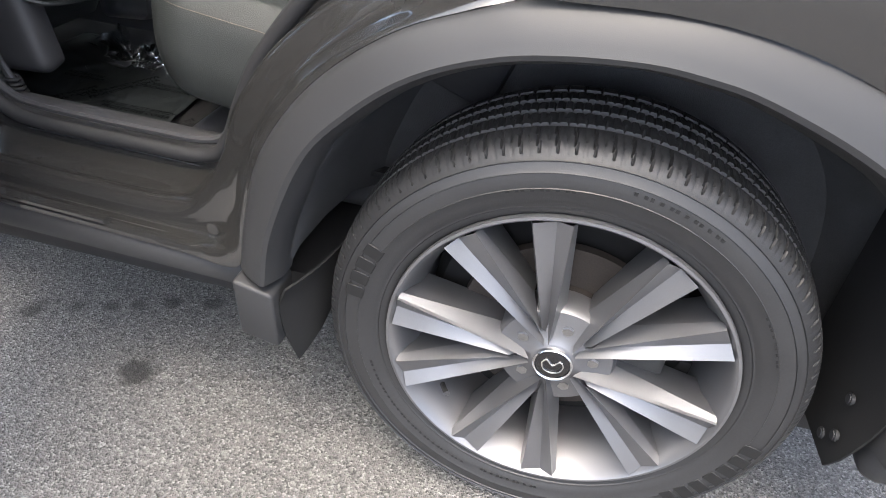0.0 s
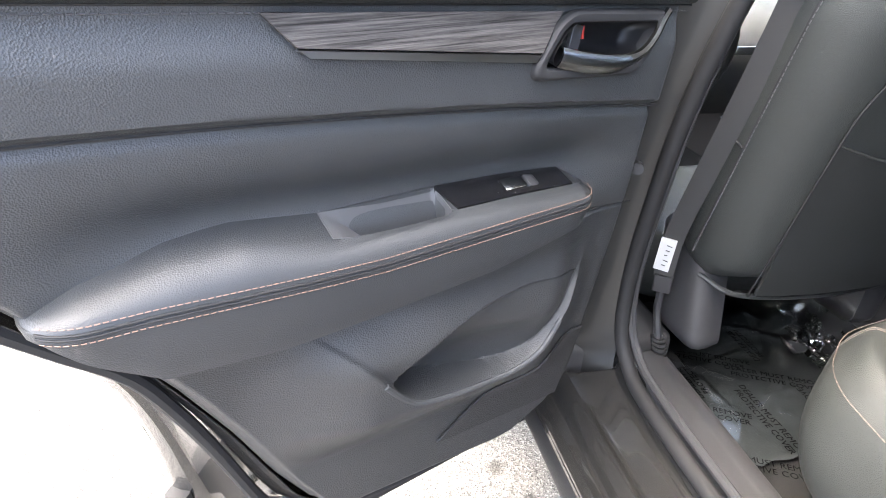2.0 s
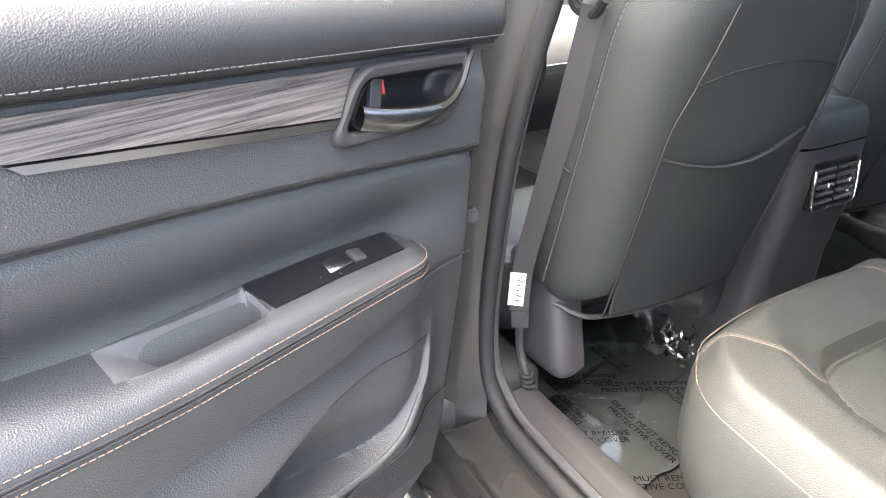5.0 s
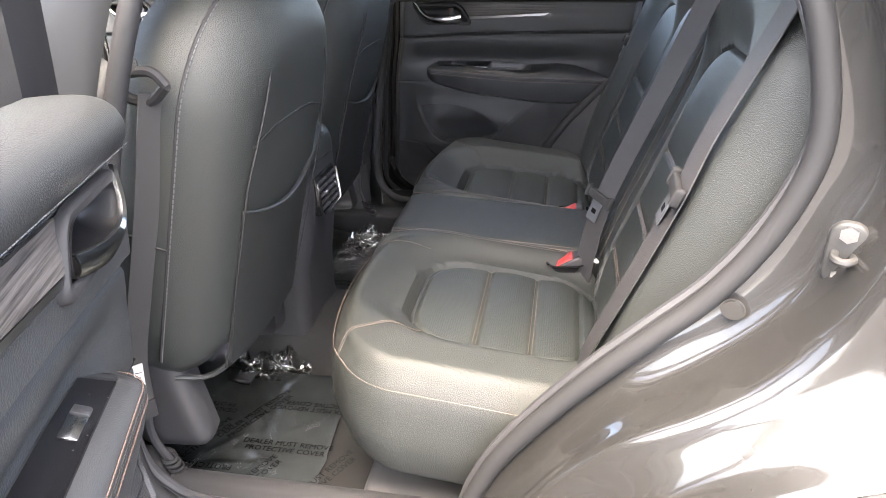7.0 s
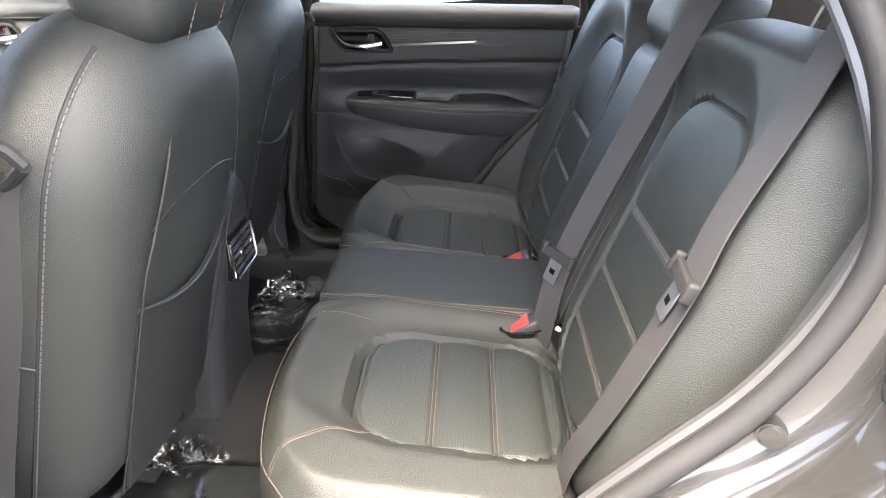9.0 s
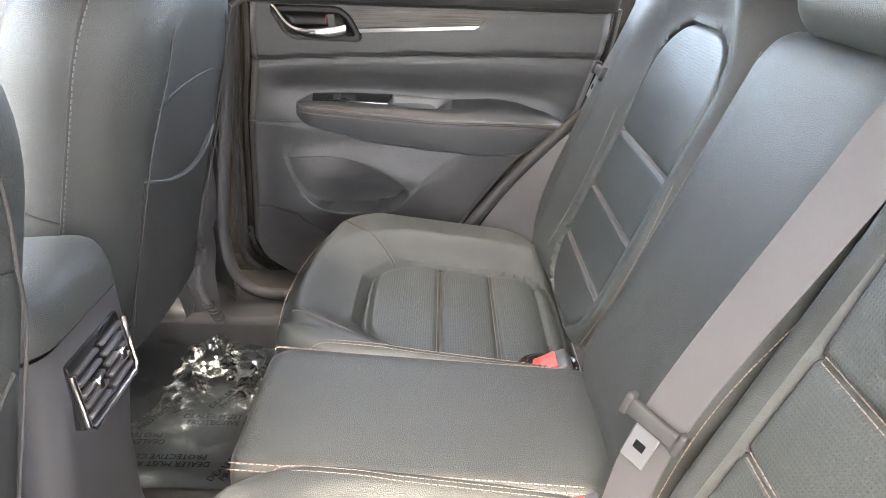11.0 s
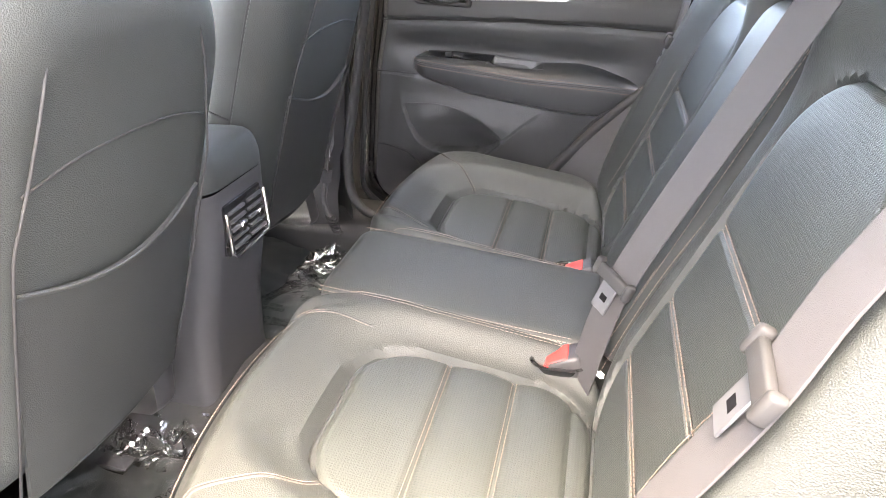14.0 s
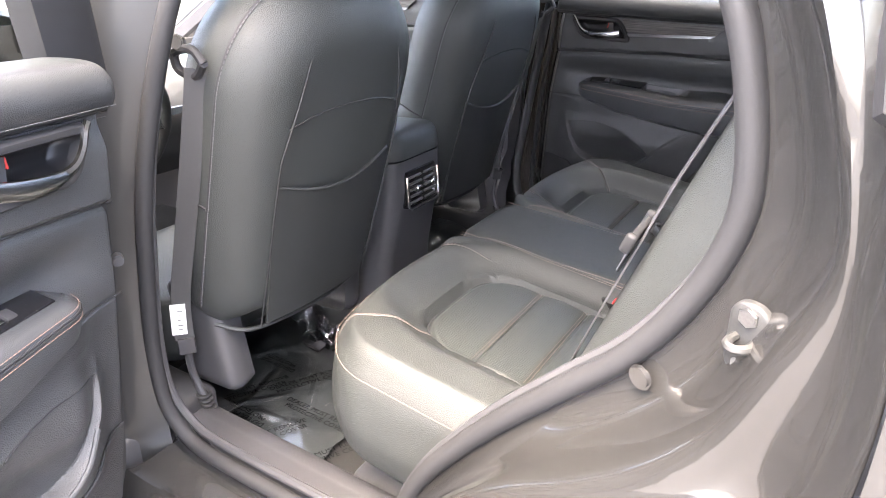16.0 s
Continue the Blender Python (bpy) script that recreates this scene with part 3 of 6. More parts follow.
def build_pillars():
    before = set(car.children)
    # B-pillar with the inner trim, near side and its mirror
    for far in (False, True):
        out = [(-1.20, 0.08, 0.42), (-1.19, 0.08, 0.6), (-1.17, 0.085, 0.85), (-1.12, 0.11, 1.1), (-1.06, 0.17, 1.3), (-0.98, 0.27, 1.5)]
        rows = []
        for dx, dy in ((-0.06, 0.10), (-0.06, 0.02), (0.0, 0.0), (0.06, 0.03), (0.10, 0.09), (0.115, 0.108)):
            rows.append([Vector((x + dx, y + dy, z)) for x, y, z in catmull(out, 24)])
        bm = thick(skin(rows), 0.002)
        if far:
            mirror(bm)
        part("b_pillar_panel", bm, JAMB, car, "grey painted centre pillar")
        rows = []
        for dx, dy in ((0.10, 0.10), (0.08, 0.135), (0.03, 0.15), (-0.05, 0.155), (-0.12, 0.14)):
            rows.append([Vector((x + dx - (0.02 if z < 0.7 else 0), y + dy + (0.03 if z < 0.6 else 0), z)) for x, y, z in catmull(out, 24)])
        bm = thick(skin(rows), 0.003)
        if far:
            mirror(bm)
        part("b_pillar_trim", bm, PLASTIC, car, "black plastic centre pillar trim")
    # C-pillar trim and wheel house trim inside, both sides
    for far in (False, True):
        pts = [(-0.36, 0.345, 1.48), (-0.25, 0.275, 1.34), (-0.185, 0.235, 1.21), (-0.16, 0.22, 1.07), (-0.21, 0.22, 0.945), (-0.33, 0.22, 0.835), (-0.44, 0.22, 0.725), (-0.55, 0.22, 0.575), (-0.58, 0.22, 0.5)]
        s = catmull(pts, 40)
        rows = []
        for k in range(10):
            t = k / 9
            row = []
            for p in s:
                q = Vector((p.x + 0.20 * t, p.y + 0.10 * math.sin(min(t * 2.2, 1.57)) + 0.02 * t, p.z + 0.02 * t))
                row.append(q)
            rows.append(row)
        bm = thick(skin(rows), 0.003)
        if far:
            mirror(bm)
        part("wheel_house_trim", bm, PLASTIC, car, "black grained plastic trim over the wheel house")
    # far side: body shell that closes the car
    rows = []
    for y, z in ((1.80, 0.36), (1.84, 0.5), (1.84, 0.8), (1.82, 1.0), (1.78, 1.18)):
        rows.append([Vector((x, y, z)) for x in (-2.6, -1.6, -1.0, -0.3, 0.3, 0.7)])
    part("far_body_side", thick(skin(rows), 0.004), PAINT, car)
    # roof with its rails
    rows = []
    for y, z in ((0.22, 1.51), (0.28, 1.58), (0.42, 1.64), (0.65, 1.68), (0.91, 1.69), (1.17, 1.68), (1.40, 1.64), (1.54, 1.58), (1.60, 1.51)):
        rows.append([Vector((x, y, z - 0.06 * ((x + 0.7) / 1.2) ** 2)) for x in (-1.70, -1.5, -1.2, -0.8, -0.4, 0.0, 0.4, 0.7)])
    part("roof_panel", thick(skin([[p + Vector((0, 0, 0.06)) for p in r] for r in rows]), 0.004), PAINT, car)
    part("headliner", thick(skin(rows), 0.01), HEADLINER, car, "pale grey cloth headliner")
    # windscreen and front closing
    rows = [[Vector((x, y, z)) for y in (0.3, 0.9, 1.52)] for x, z in ((-1.67, 1.53), (-2.2, 1.32), (-2.75, 1.06))]
    part("windscreen", thick(skin(rows), 0.005), GLASS, car, "clear windscreen glass").visible_shadow = False
    for y in (0.24, 1.58):
        part("front_pillar", tube([(-1.67, y, 1.53), (-2.2, y - 0.03 * (1 if y < 1 else -1), 1.32), (-2.8, y - 0.06 * (1 if y < 1 else -1), 1.05)], 0, 20, flat=(0.05, 0.04), up=(0, 0, 1)), PLASTIC, car)
    part("firewall", box(-2.62, -2.58, 0.10, 1.72, 0.25, 1.08, 0.01), PLASTIC, car)
    # tailgate side closing the boot, with the rear glass
    rows = [[Vector((x, y, z)) for y in (0.02, 0.3, 0.9, 1.5, 1.8)] for x, z in ((0.72, 0.36), (0.8, 0.6), (0.82, 0.9), (0.76, 1.15))]
    part("tailgate", thick(skin(rows), 0.01), PAINT, car)
    for ob in set(car.children) - before:
        ob.matrix_basis = CABIN


build_pillars()


def build_floor():
    rows = []
    for y, z in ((0.30, 0.372), (0.45, 0.365), (0.68, 0.365), (0.76, 0.40), (0.82, 0.455), (0.91, 0.465), (1.0, 0.455), (1.06, 0.40), (1.14, 0.365), (1.37, 0.365), (1.52, 0.372)):
        rows.append([Vector((x, y, z + (0.02 if x > -0.75 else 0) + 0.06 * smoothstep(-0.7, -0.5, x))) for x in (-2.2, -1.8, -1.5, -1.2, -1.0, -0.85, -0.7, -0.5, -0.2)])
    part("floor_carpet", thick(skin(rows), 0.01), CARPET, car, "black pile carpet")
    bm = box(-2.2, 0.7, 0.12, 1.7, 0.24, 0.33, 0.02)
    part("underbody", bm, RUBBER, car)
    part("far_sill", box(-2.3, -0.2, 1.545, 1.80, 0.30, 0.455, 0.02, 3), RUBBER, car, "black plastic sill trim under the closed door")
    part("seat_base_cover", box(-0.80, -0.30, 0.325, 1.50, 0.34, 0.44, 0.03, 4), GREY_PLASTIC, car, "grey plastic cover under the rear cushion")
    bm = box(-2.3, -1.13, 0.10, 0.33, 0.30, 0.50, 0.02, 3)
    part("front_sill", bm, PLASTIC, car)


build_floor()

# pin of the door check beside the centre pillar
pin = part("check_pin", tube([(-1.0, 0.10, 0.905), (-0.975, 0.085, 0.912)], 0.008, sides=12), PLASTIC, car)
part("pin_head", disc((-0.972, 0.084, 0.913), 0.0075, (0.8, -0.5, 0.2), 0.006, 20, 0.002), RUBBER, pin)


# ---- wheel ----
HUB = Vector((0.0, 0.0, 0.362))


def build_wheel():
    wheel = new("wheel")
    wheel.parent = car
    tagged(wheel, "alloy road wheel with a black all-season tyre")
    Y = 0.0
    # tyre: outer bead, sidewall, shoulder, tread with grooves, inner sidewall
    prof = [(0.253, 0.030), (0.256, 0.018), (0.262, 0.013), (0.270, 0.011), (0.2715, 0.009), (0.274, 0.009), (0.276, 0.0075), (0.288, 0.0035), (0.300, 0.001), (0.3015, 0.0), (0.3025, 0.0012), (0.312, 0.001), (0.322, 0.003), (0.323, 0.0015), (0.325, 0.0035), (0.335, 0.008), (0.3365, 0.0065), (0.338, 0.009), (0.344, 0.013), (0.350, 0.019), (0.3545, 0.026), (0.358, 0.036), (0.3595, 0.050), (0.360, 0.056), (0.353, 0.058), (0.353, 0.064), (0.3605, 0.066), (0.362, 0.080), (0.3625, 0.094), (0.354, 0.096), (0.354, 0.104), (0.3625, 0.106), (0.363, 0.118), (0.3625, 0.130), (0.354, 0.132), (0.354, 0.140), (0.3625, 0.142), (0.362, 0.156), (0.3605, 0.170), (0.353, 0.172), (0.353, 0.178), (0.360, 0.180), (0.358, 0.20), (0.3545, 0.21), (0.344, 0.225), (0.32, 0.236), (0.29, 0.236), (0.262, 0.226), (0.253, 0.21)]
    seg = 98 * 10

    def wave(i, k, r, o):
        if 0.010 < o < 0.056 and r > 0.340:
            ph = (i - int(o * 40)) % 10
            return (-0.0065 * (ph == 0) - 0.0022 * (ph == 5)) * smoothstep(0.010, 0.02, o)
        if r > 0.358 and 0.064 < o < 0.172:
            slant = 420 if 0.104 < o < 0.132 else -420
            ph = (i + int(o * slant)) % 10
            return -0.0045 * (ph == 0) - 0.0022 * (ph == 5)
        if r > 0.352 and o >= 0.178:
            return -0.0045 * (i % 10 == 2)
        return 0.0

    part("tyre", lathe(prof, seg, HUB, wave=wave), TYRE, wheel, "black rubber tyre with siped tread")
    # makers' lettering as plain raised bars
    for mid, count in ((161.0, 4), (-20.0, 4), (-38.0, 3)):
        for k in range(count):
            a = radians(mid) - (k - (count - 1) / 2) * 0.088
            m = Matrix.Translation((HUB.x + 0.312 * math.cos(a), 0.001, HUB.z + 0.312 * math.sin(a))) @ Matrix.Rotation(-(a - math.pi / 2), 4, "Y")
            part("raised_bar", box(-0.0105, 0.0105, -0.0012, 0.0012, -0.014, 0.014, 0.001, 1, m), LETTER, wheel)
    bm = bmesh.new()
    for a0, a1, r in ((60, 84, 0.345 - 0.03), (20, 36, 0.30), (95, 112, 0.30), (196, 250, 0.29), (255, 275, 0.285)):
        k = a0
        while k < a1:
            a = radians(k)
            m = Matrix.Translation((HUB.x + r * math.cos(a), 0.0015 + (0.002 if r < 0.295 else 0), HUB.z + r * math.sin(a))) @ Matrix.Rotation(-(a - math.pi / 2), 4, "Y")
            box(-0.0024, 0.0024, -0.0008, 0.0008, -0.0022, 0.0022, 0, 1, m, bm)
            k += 1.4 + 0.9 * ((k * 7) % 1 > 0.6)
    tagged(part("fine_print", bm, LETTER, wheel, smooth=False), "fine raised print on the sidewall", kind="stuff")
    # rim: lip, barrel, back
    prof = [(0.2565, 0.020), (0.2585, 0.012), (0.2575, 0.006), (0.2535, 0.0055), (0.250, 0.009), (0.2465, 0.018), (0.243, 0.024), (0.238, 0.040), (0.228, 0.060), (0.222, 0.10), (0.222, 0.19), (0.235, 0.215), (0.255, 0.225)]
    part("rim", lathe(prof, 120, HUB), ALLOY, wheel, "silver alloy rim")
    # ten facetted spokes in five pairs, each flaring to the rim
    for pair in range(5):
        pc = radians(115 + 72 * pair)
        for side in (-1, 1):
            def polar(a, r, y):
                return Vector((HUB.x + r * math.cos(a), y, HUB.z + r * math.sin(a)))

            out_a, in_a = pc + side * radians(22.4), pc + side * radians(8.2)
            rows = []
            r0, r1 = polar(pc + side * 0.10, 0.036, 0), polar(out_a - side * 0.020, 0.2485, 0)
            o0, o1 = polar(pc + side * 0.46, 0.080, 0), polar(out_a, 0.2485, 0)
            i0, i1 = polar(pc + side * 0.02, 0.108, 0), polar(in_a, 0.2485, 0)
            f0, f1 = polar(pc + side * 0.03, 0.060, 0), polar(in_a + side * 0.018, 0.2485, 0)
            e = Vector((0, 1, 0))
            for t in [i / 12 for i in range(13)]:
                ridge, outer, inner, facet = r0.lerp(r1, t), o0.lerp(o1, t), i0.lerp(i1, t), f0.lerp(f1, t)
                y0 = 0.012 - 0.008 * t
                yf = y0 + 0.009 - 0.005 * t
                rows.append([outer.lerp(inner, 0.1) + e * (y0 + 0.085), outer + e * (y0 + 0.034 * (1 - 0.75 * t) + 0.004), ridge.lerp(outer, 0.15) + e * (y0 + 0.008 * (1 - 0.5 * t)), ridge + e * y0, ridge.lerp(facet, 0.42) + e * (y0 + 0.017 - 0.006 * t), facet.lerp(inner, 0.12) + e * (y0 + 0.004 - 0.002 * t), inner + e * (yf + 0.026 - 0.014 * t), inner.lerp(outer, 0.1) + e * (y0 + 0.085)])
            part("spoke", skin(rows, closed_u=True), ALLOY, wheel, sharp=9)
    # hub, cap, nuts
    bm = lathe([(0.0, 0.016), (0.030, 0.016), (0.034, 0.018), (0.037, 0.020), (0.048, 0.024), (0.070, 0.028), (0.086, 0.030), (0.092, 0.040), (0.090, 0.08)], 60, HUB)
    part("hub_face", bm, ALLOY, wheel)
    cap = part("centre_cap", lathe([(0.0, 0.0085), (0.022, 0.009), (0.027, 0.011), (0.0285, 0.018)], 40, HUB), GLOSS_BLACK, wheel, "black centre cap with a plain badge")
    part("cap_ring", lathe([(0.0265, 0.0095), (0.0285, 0.008), (0.030, 0.0095), (0.030, 0.016)], 48, HUB), CHROME, wheel)
    badge = [(-0.016, 0.004), (-0.010, 0.011), (0.0, 0.002), (0.010, 0.011), (0.016, 0.004), (0.012, -0.008), (0.0, -0.013), (-0.012, -0.008), (-0.016, 0.004)]
    part("badge", tube([(HUB.x + x, 0.0075, HUB.z + z) for x, z in badge], 0.0013, 48), CHROME, wheel)
    for k in range(5):
        a = radians(7 + 72 * k)
        c = HUB + Vector((0.0572 * math.cos(a), 0.0, 0.0572 * math.sin(a)))
        part("lug_recess", lathe([(0.0175, 0.034), (0.0160, 0.042), (0.0150, 0.056), (0.0, 0.056)], 28, c), ALLOY, wheel)
        nut = disc((c.x, 0.036, c.z), 0.0098, (0, -1, 0), 0.024, 6, 0.0015)
        part("lug_nut", nut, STEEL, wheel)
    part("valve_stem", tube([(HUB.x - 0.163, 0.03, HUB.z - 0.12), (HUB.x - 0.155, 0.012, HUB.z - 0.113), (HUB.x - 0.15, 0.002, HUB.z - 0.108)], 0.0045, 12), RUBBER, wheel, "black rubber tyre valve")
    # brake behind the spokes
    part("brake_disc", lathe([(0.06, 0.075), (0.088, 0.075), (0.092, 0.09), (0.157, 0.09), (0.159, 0.103), (0.09, 0.103)], 72, HUB), RUSTY, wheel, "worn iron brake disc")
    cal = box(0.085, 0.165, 0.062, 0.14, -0.055, 0.075, 0.012, 3)
    cal.transform(Matrix.Translation((HUB.x, 0, HUB.z)))
    part("brake_caliper", cal, ZINC, wheel, "dull zinc brake caliper")
    part("brake_shield", lathe([(0.03, 0.118), (0.20, 0.12), (0.216, 0.14)], 60, HUB), FLAP, wheel)


build_wheel()


# ---- rear bench ----
def seat_base(x):
    return 0.672 - (x + 0.58) * 0.2


def build_rear_seat():
    bench = thing("rear_bench_seat", "black leather rear bench seat with brown stitching", "seat")
    # one outboard cushion, and its mirror
    cx, cy, hw, hh = -0.5725, 0.537, 0.2275, 0.275

    def front(y):
        return 0.046 * max(0.0, 1 - ((y - 0.06) / 0.27) ** 2)

    rings = [(0.05, -0.20), (0.015, -0.16), (0.0, -0.10), (0.002, -0.05), (0.012, -0.008), (0.03, 0.0), (0.06, 0.0)]

    def bolster(x, y, a):
        # a padded rim that runs round the insert and opens to the rear
        d = edge_distance(x - 0.0375, y - 0.048, 0.165, 0.152, 0.09)
        cut = smoothstep(0.04, 0.2, x) * (1 - smoothstep(0.10, 0.20, abs(y - 0.048)))
        rim = 0.047 * max(smoothstep(0.0, 0.055, a), smoothstep(0.14, 0.22, y)) * (0.2 + 0.8 * smoothstep(-0.004, 0.06, d)) * (1 - 0.8 * cut)
        return seat_base(cx + x) + rim - 0.03 * smoothstep(0.002, 0.012, -d)

    ins_c, ins_w, ins_h = (-0.535, 0.585), 0.165, 0.152

    def ins_field(x, y, a):
        X = ins_c[0] + x
        dip = sum(math.exp(-((X - s) / 0.0045) ** 2) for s in (-0.58, -0.485, -0.402)) * 0.006
        puff = 0.004 * max(math.sin(math.pi * (X + 0.58) / 0.095) ** 2, 0.0) if -0.58 < X < -0.39 else 0.0
        return seat_base(X) + 0.003 - dip + puff - 0.012 * (y / 0.3) ** 2

    for far in (False, True):
        bm = pillow(hw, hh, 0.12, rings, bolster, n=192, step=0.006)
        for v in bm.verts:
            v.co.x -= front(v.co.y) * smoothstep(-0.06, -0.19, v.co.x)
        bm.transform(Matrix.Translation((cx, cy, 0)))
        if far:
            mirror(bm)
        skin_tree = bvhtree.BVHTree.FromBMesh(bm)

        def drop(x, y, lift):
            hit = skin_tree.ray_cast(Vector((x, y, 2.0)), Vector((0, 0, -1)))[0]
            return Vector((x, y, (hit.z if hit else seat_base(x)) + lift))

        cushion = part("cushion", bm, LEATHER, bench, "black leather outer seat cushion")
        bm = panel(ins_w, ins_h, 0.09, 0.012, 0.009, ins_field)
        bm.transform(Matrix.Translation((ins_c[0], ins_c[1], 0)))
        if far:
            mirror(bm)
        part("insert", bm, PERFORATED, cushion, "perforated black leather seat insert")
        welt = []
        for p in outline(ins_w + 0.001, ins_h + 0.001, 0.09, 72):
            welt.append((ins_c[0] + p.x, ins_c[1] + p.y, seat_base(ins_c[0] + p.x) - 0.010))
        bm = tube(welt, 0.005, sides=6, closed=True)
        if far:
            mirror(bm)
        part("insert_welt", bm, LEATHER_SIDE, cushion)
        # seams
        fl = (lambda p: (p[0], 2 * MID - p[1], p[2])) if far else (lambda p: p)
        for s in (-0.58, -0.485):
            stitches([fl((s, ins_c[1] + 0.152 * k / 10, seat_base(s) + 0.0035)) for k in range(-9, 10)], r=0.00055, parent=cushion, double=0.003)
        edge = []
        for p in outline(hw - 0.018, hh - 0.018, 0.105, 96):
            if p.x < 0.19 and p.y < 0.20:
                edge.append((cx + p.x - front(p.y) * smoothstep(-0.06, -0.19, p.x), cy + p.y, seat_base(cx + p.x) + 0.006))
        k = max(range(len(edge)), key=lambda i: (Vector(edge[i]) - Vector(edge[i - 1])).length)
        edge = [fl(p) for p in edge[k:] + edge[:k]]
        part("piping", tube(edge, 0.0022, sides=6), LEATHER, cushion)
        for pts in ([(-0.785, 0.345), (-0.745, 0.385), (-0.69, 0.425), (-0.665, 0.455)], [(-0.80, 0.70), (-0.755, 0.725), (-0.70, 0.735)]):
            run = [drop(*fl((p.x, p.y, 0))[:2], 0.0) for p in catmull([(x, y, 0) for x, y in pts], 30)]
            part("panel_seam", tube(run, 0.0013, sides=6), RUBBER, cushion)
            stitches([p + Vector((0, 0, 0.0006)) for p in run], r=0.0005, parent=cushion, double=0.003)
        stitches([(p[0], p[1], p[2] + 0.004) for p in edge], parent=cushion, double=0.005)
        run = [drop(*fl((-0.76 + 0.01 * k, cy + 0.250, 0))[:2], 0.0008) for k in range(36)]
        stitches(run, r=0.0006, parent=cushion, double=0.0035)
    # middle
    mc, mw, mh = (-0.578, MID), 0.240, 0.130

    def mid_field(x, y, a):
        return seat_base(mc[0] + x) * 0.72 + 0.28 * 0.672 + 0.034

    bm = pillow(mw, mh, 0.02, [(0.03, -0.20), (0.0, -0.12), (0.002, -0.04), (0.006, -0.010), (0.012, 0.004), (0.022, 0.009), (0.05, 0.011)], mid_field, n=96)
    bm.transform(Matrix.Translation((mc[0], mc[1], 0)))
    mid = part("cushion", bm, LEATHER, bench, "flat black leather middle seat cushion")
    for sy in (-1, 1):
        for off, up in ((0.112, 0.0075), (0.119, 0.0042)):
            stitches([(x, MID + sy * off, mid_field(x - mc[0], 0, 0) + up) for x in [-0.805 + 0.02 * k for k in range(21)]], r=0.0009, parent=mid)
    return bench




def perforated(name, axes):
    """Leather punched with rows of small holes, in the plane of the two axes."""
    m = material(name, (0.0305, 0.0345, 0.0325), 0.43, spec=0.38, bump=0.3, bump_scale=800, pattern="cells", vary=0.1)
    n, l = m.node_tree.nodes, m.node_tree.links
    b = n["Principled BSDF"]
    tc, sep, com = n.new("ShaderNodeTexCoord"), n.new("ShaderNodeSeparateXYZ"), n.new("ShaderNodeCombineXYZ")
    l.new(tc.outputs["Object"], sep.inputs[0])
    for k, a in enumerate(axes):
        l.new(sep.outputs[a], com.inputs[k])
    vor = n.new("ShaderNodeTexVoronoi")
    vor.voronoi_dimensions = "2D"
    vor.inputs["Scale"].default_value = 250
    vor.inputs["Randomness"].default_value = 0.12
    l.new(com.outputs[0], vor.inputs["Vector"])
    hole = n.new("ShaderNodeMapRange")
    hole.inputs["From Min"].default_value, hole.inputs["From Max"].default_value = 0.20, 0.34
    hole.inputs["To Min"].default_value = 0.62
    l.new(vor.outputs["Distance"], hole.inputs["Value"])
    mix = n.new("ShaderNodeMix")
    mix.data_type, mix.blend_type = "RGBA", "MULTIPLY"
    mix.inputs[0].default_value = 1.0
    base = b.inputs["Base Color"].links[0].from_socket
    l.new(base, mix.inputs[6])
    l.new(hole.outputs[0], mix.inputs[7])
    l.new(mix.outputs[2], b.inputs["Base Color"])
    bp = n.new("ShaderNodeBump")
    bp.inputs["Strength"].default_value, bp.inputs["Distance"].default_value = 0.45, 0.001
    l.new(hole.outputs[0], bp.inputs["Height"])
    l.new(b.inputs["Normal"].links[0].from_socket, bp.inputs["Normal"])
    l.new(bp.outputs[0], b.inputs["Normal"])
    return m


PERFORATED = perforated("perforated_leather", ("X", "Y"))
PERFORATED_BACK = perforated("perforated_back_leather", ("Y", "Z"))
bench = build_rear_seat()

BACK = radians(25)
BACK_M = Matrix(((0, math.sin(BACK), -math.cos(BACK), -0.365), (1, 0, 0, 0), (0, math.cos(BACK), math.sin(BACK), 0.655), (0, 0, 0, 1)))


def on_back(y, v, h=0.0):
    """A point of the seat back: across, up along it, out of it."""
    return BACK_M @ Vector((y, v, h))


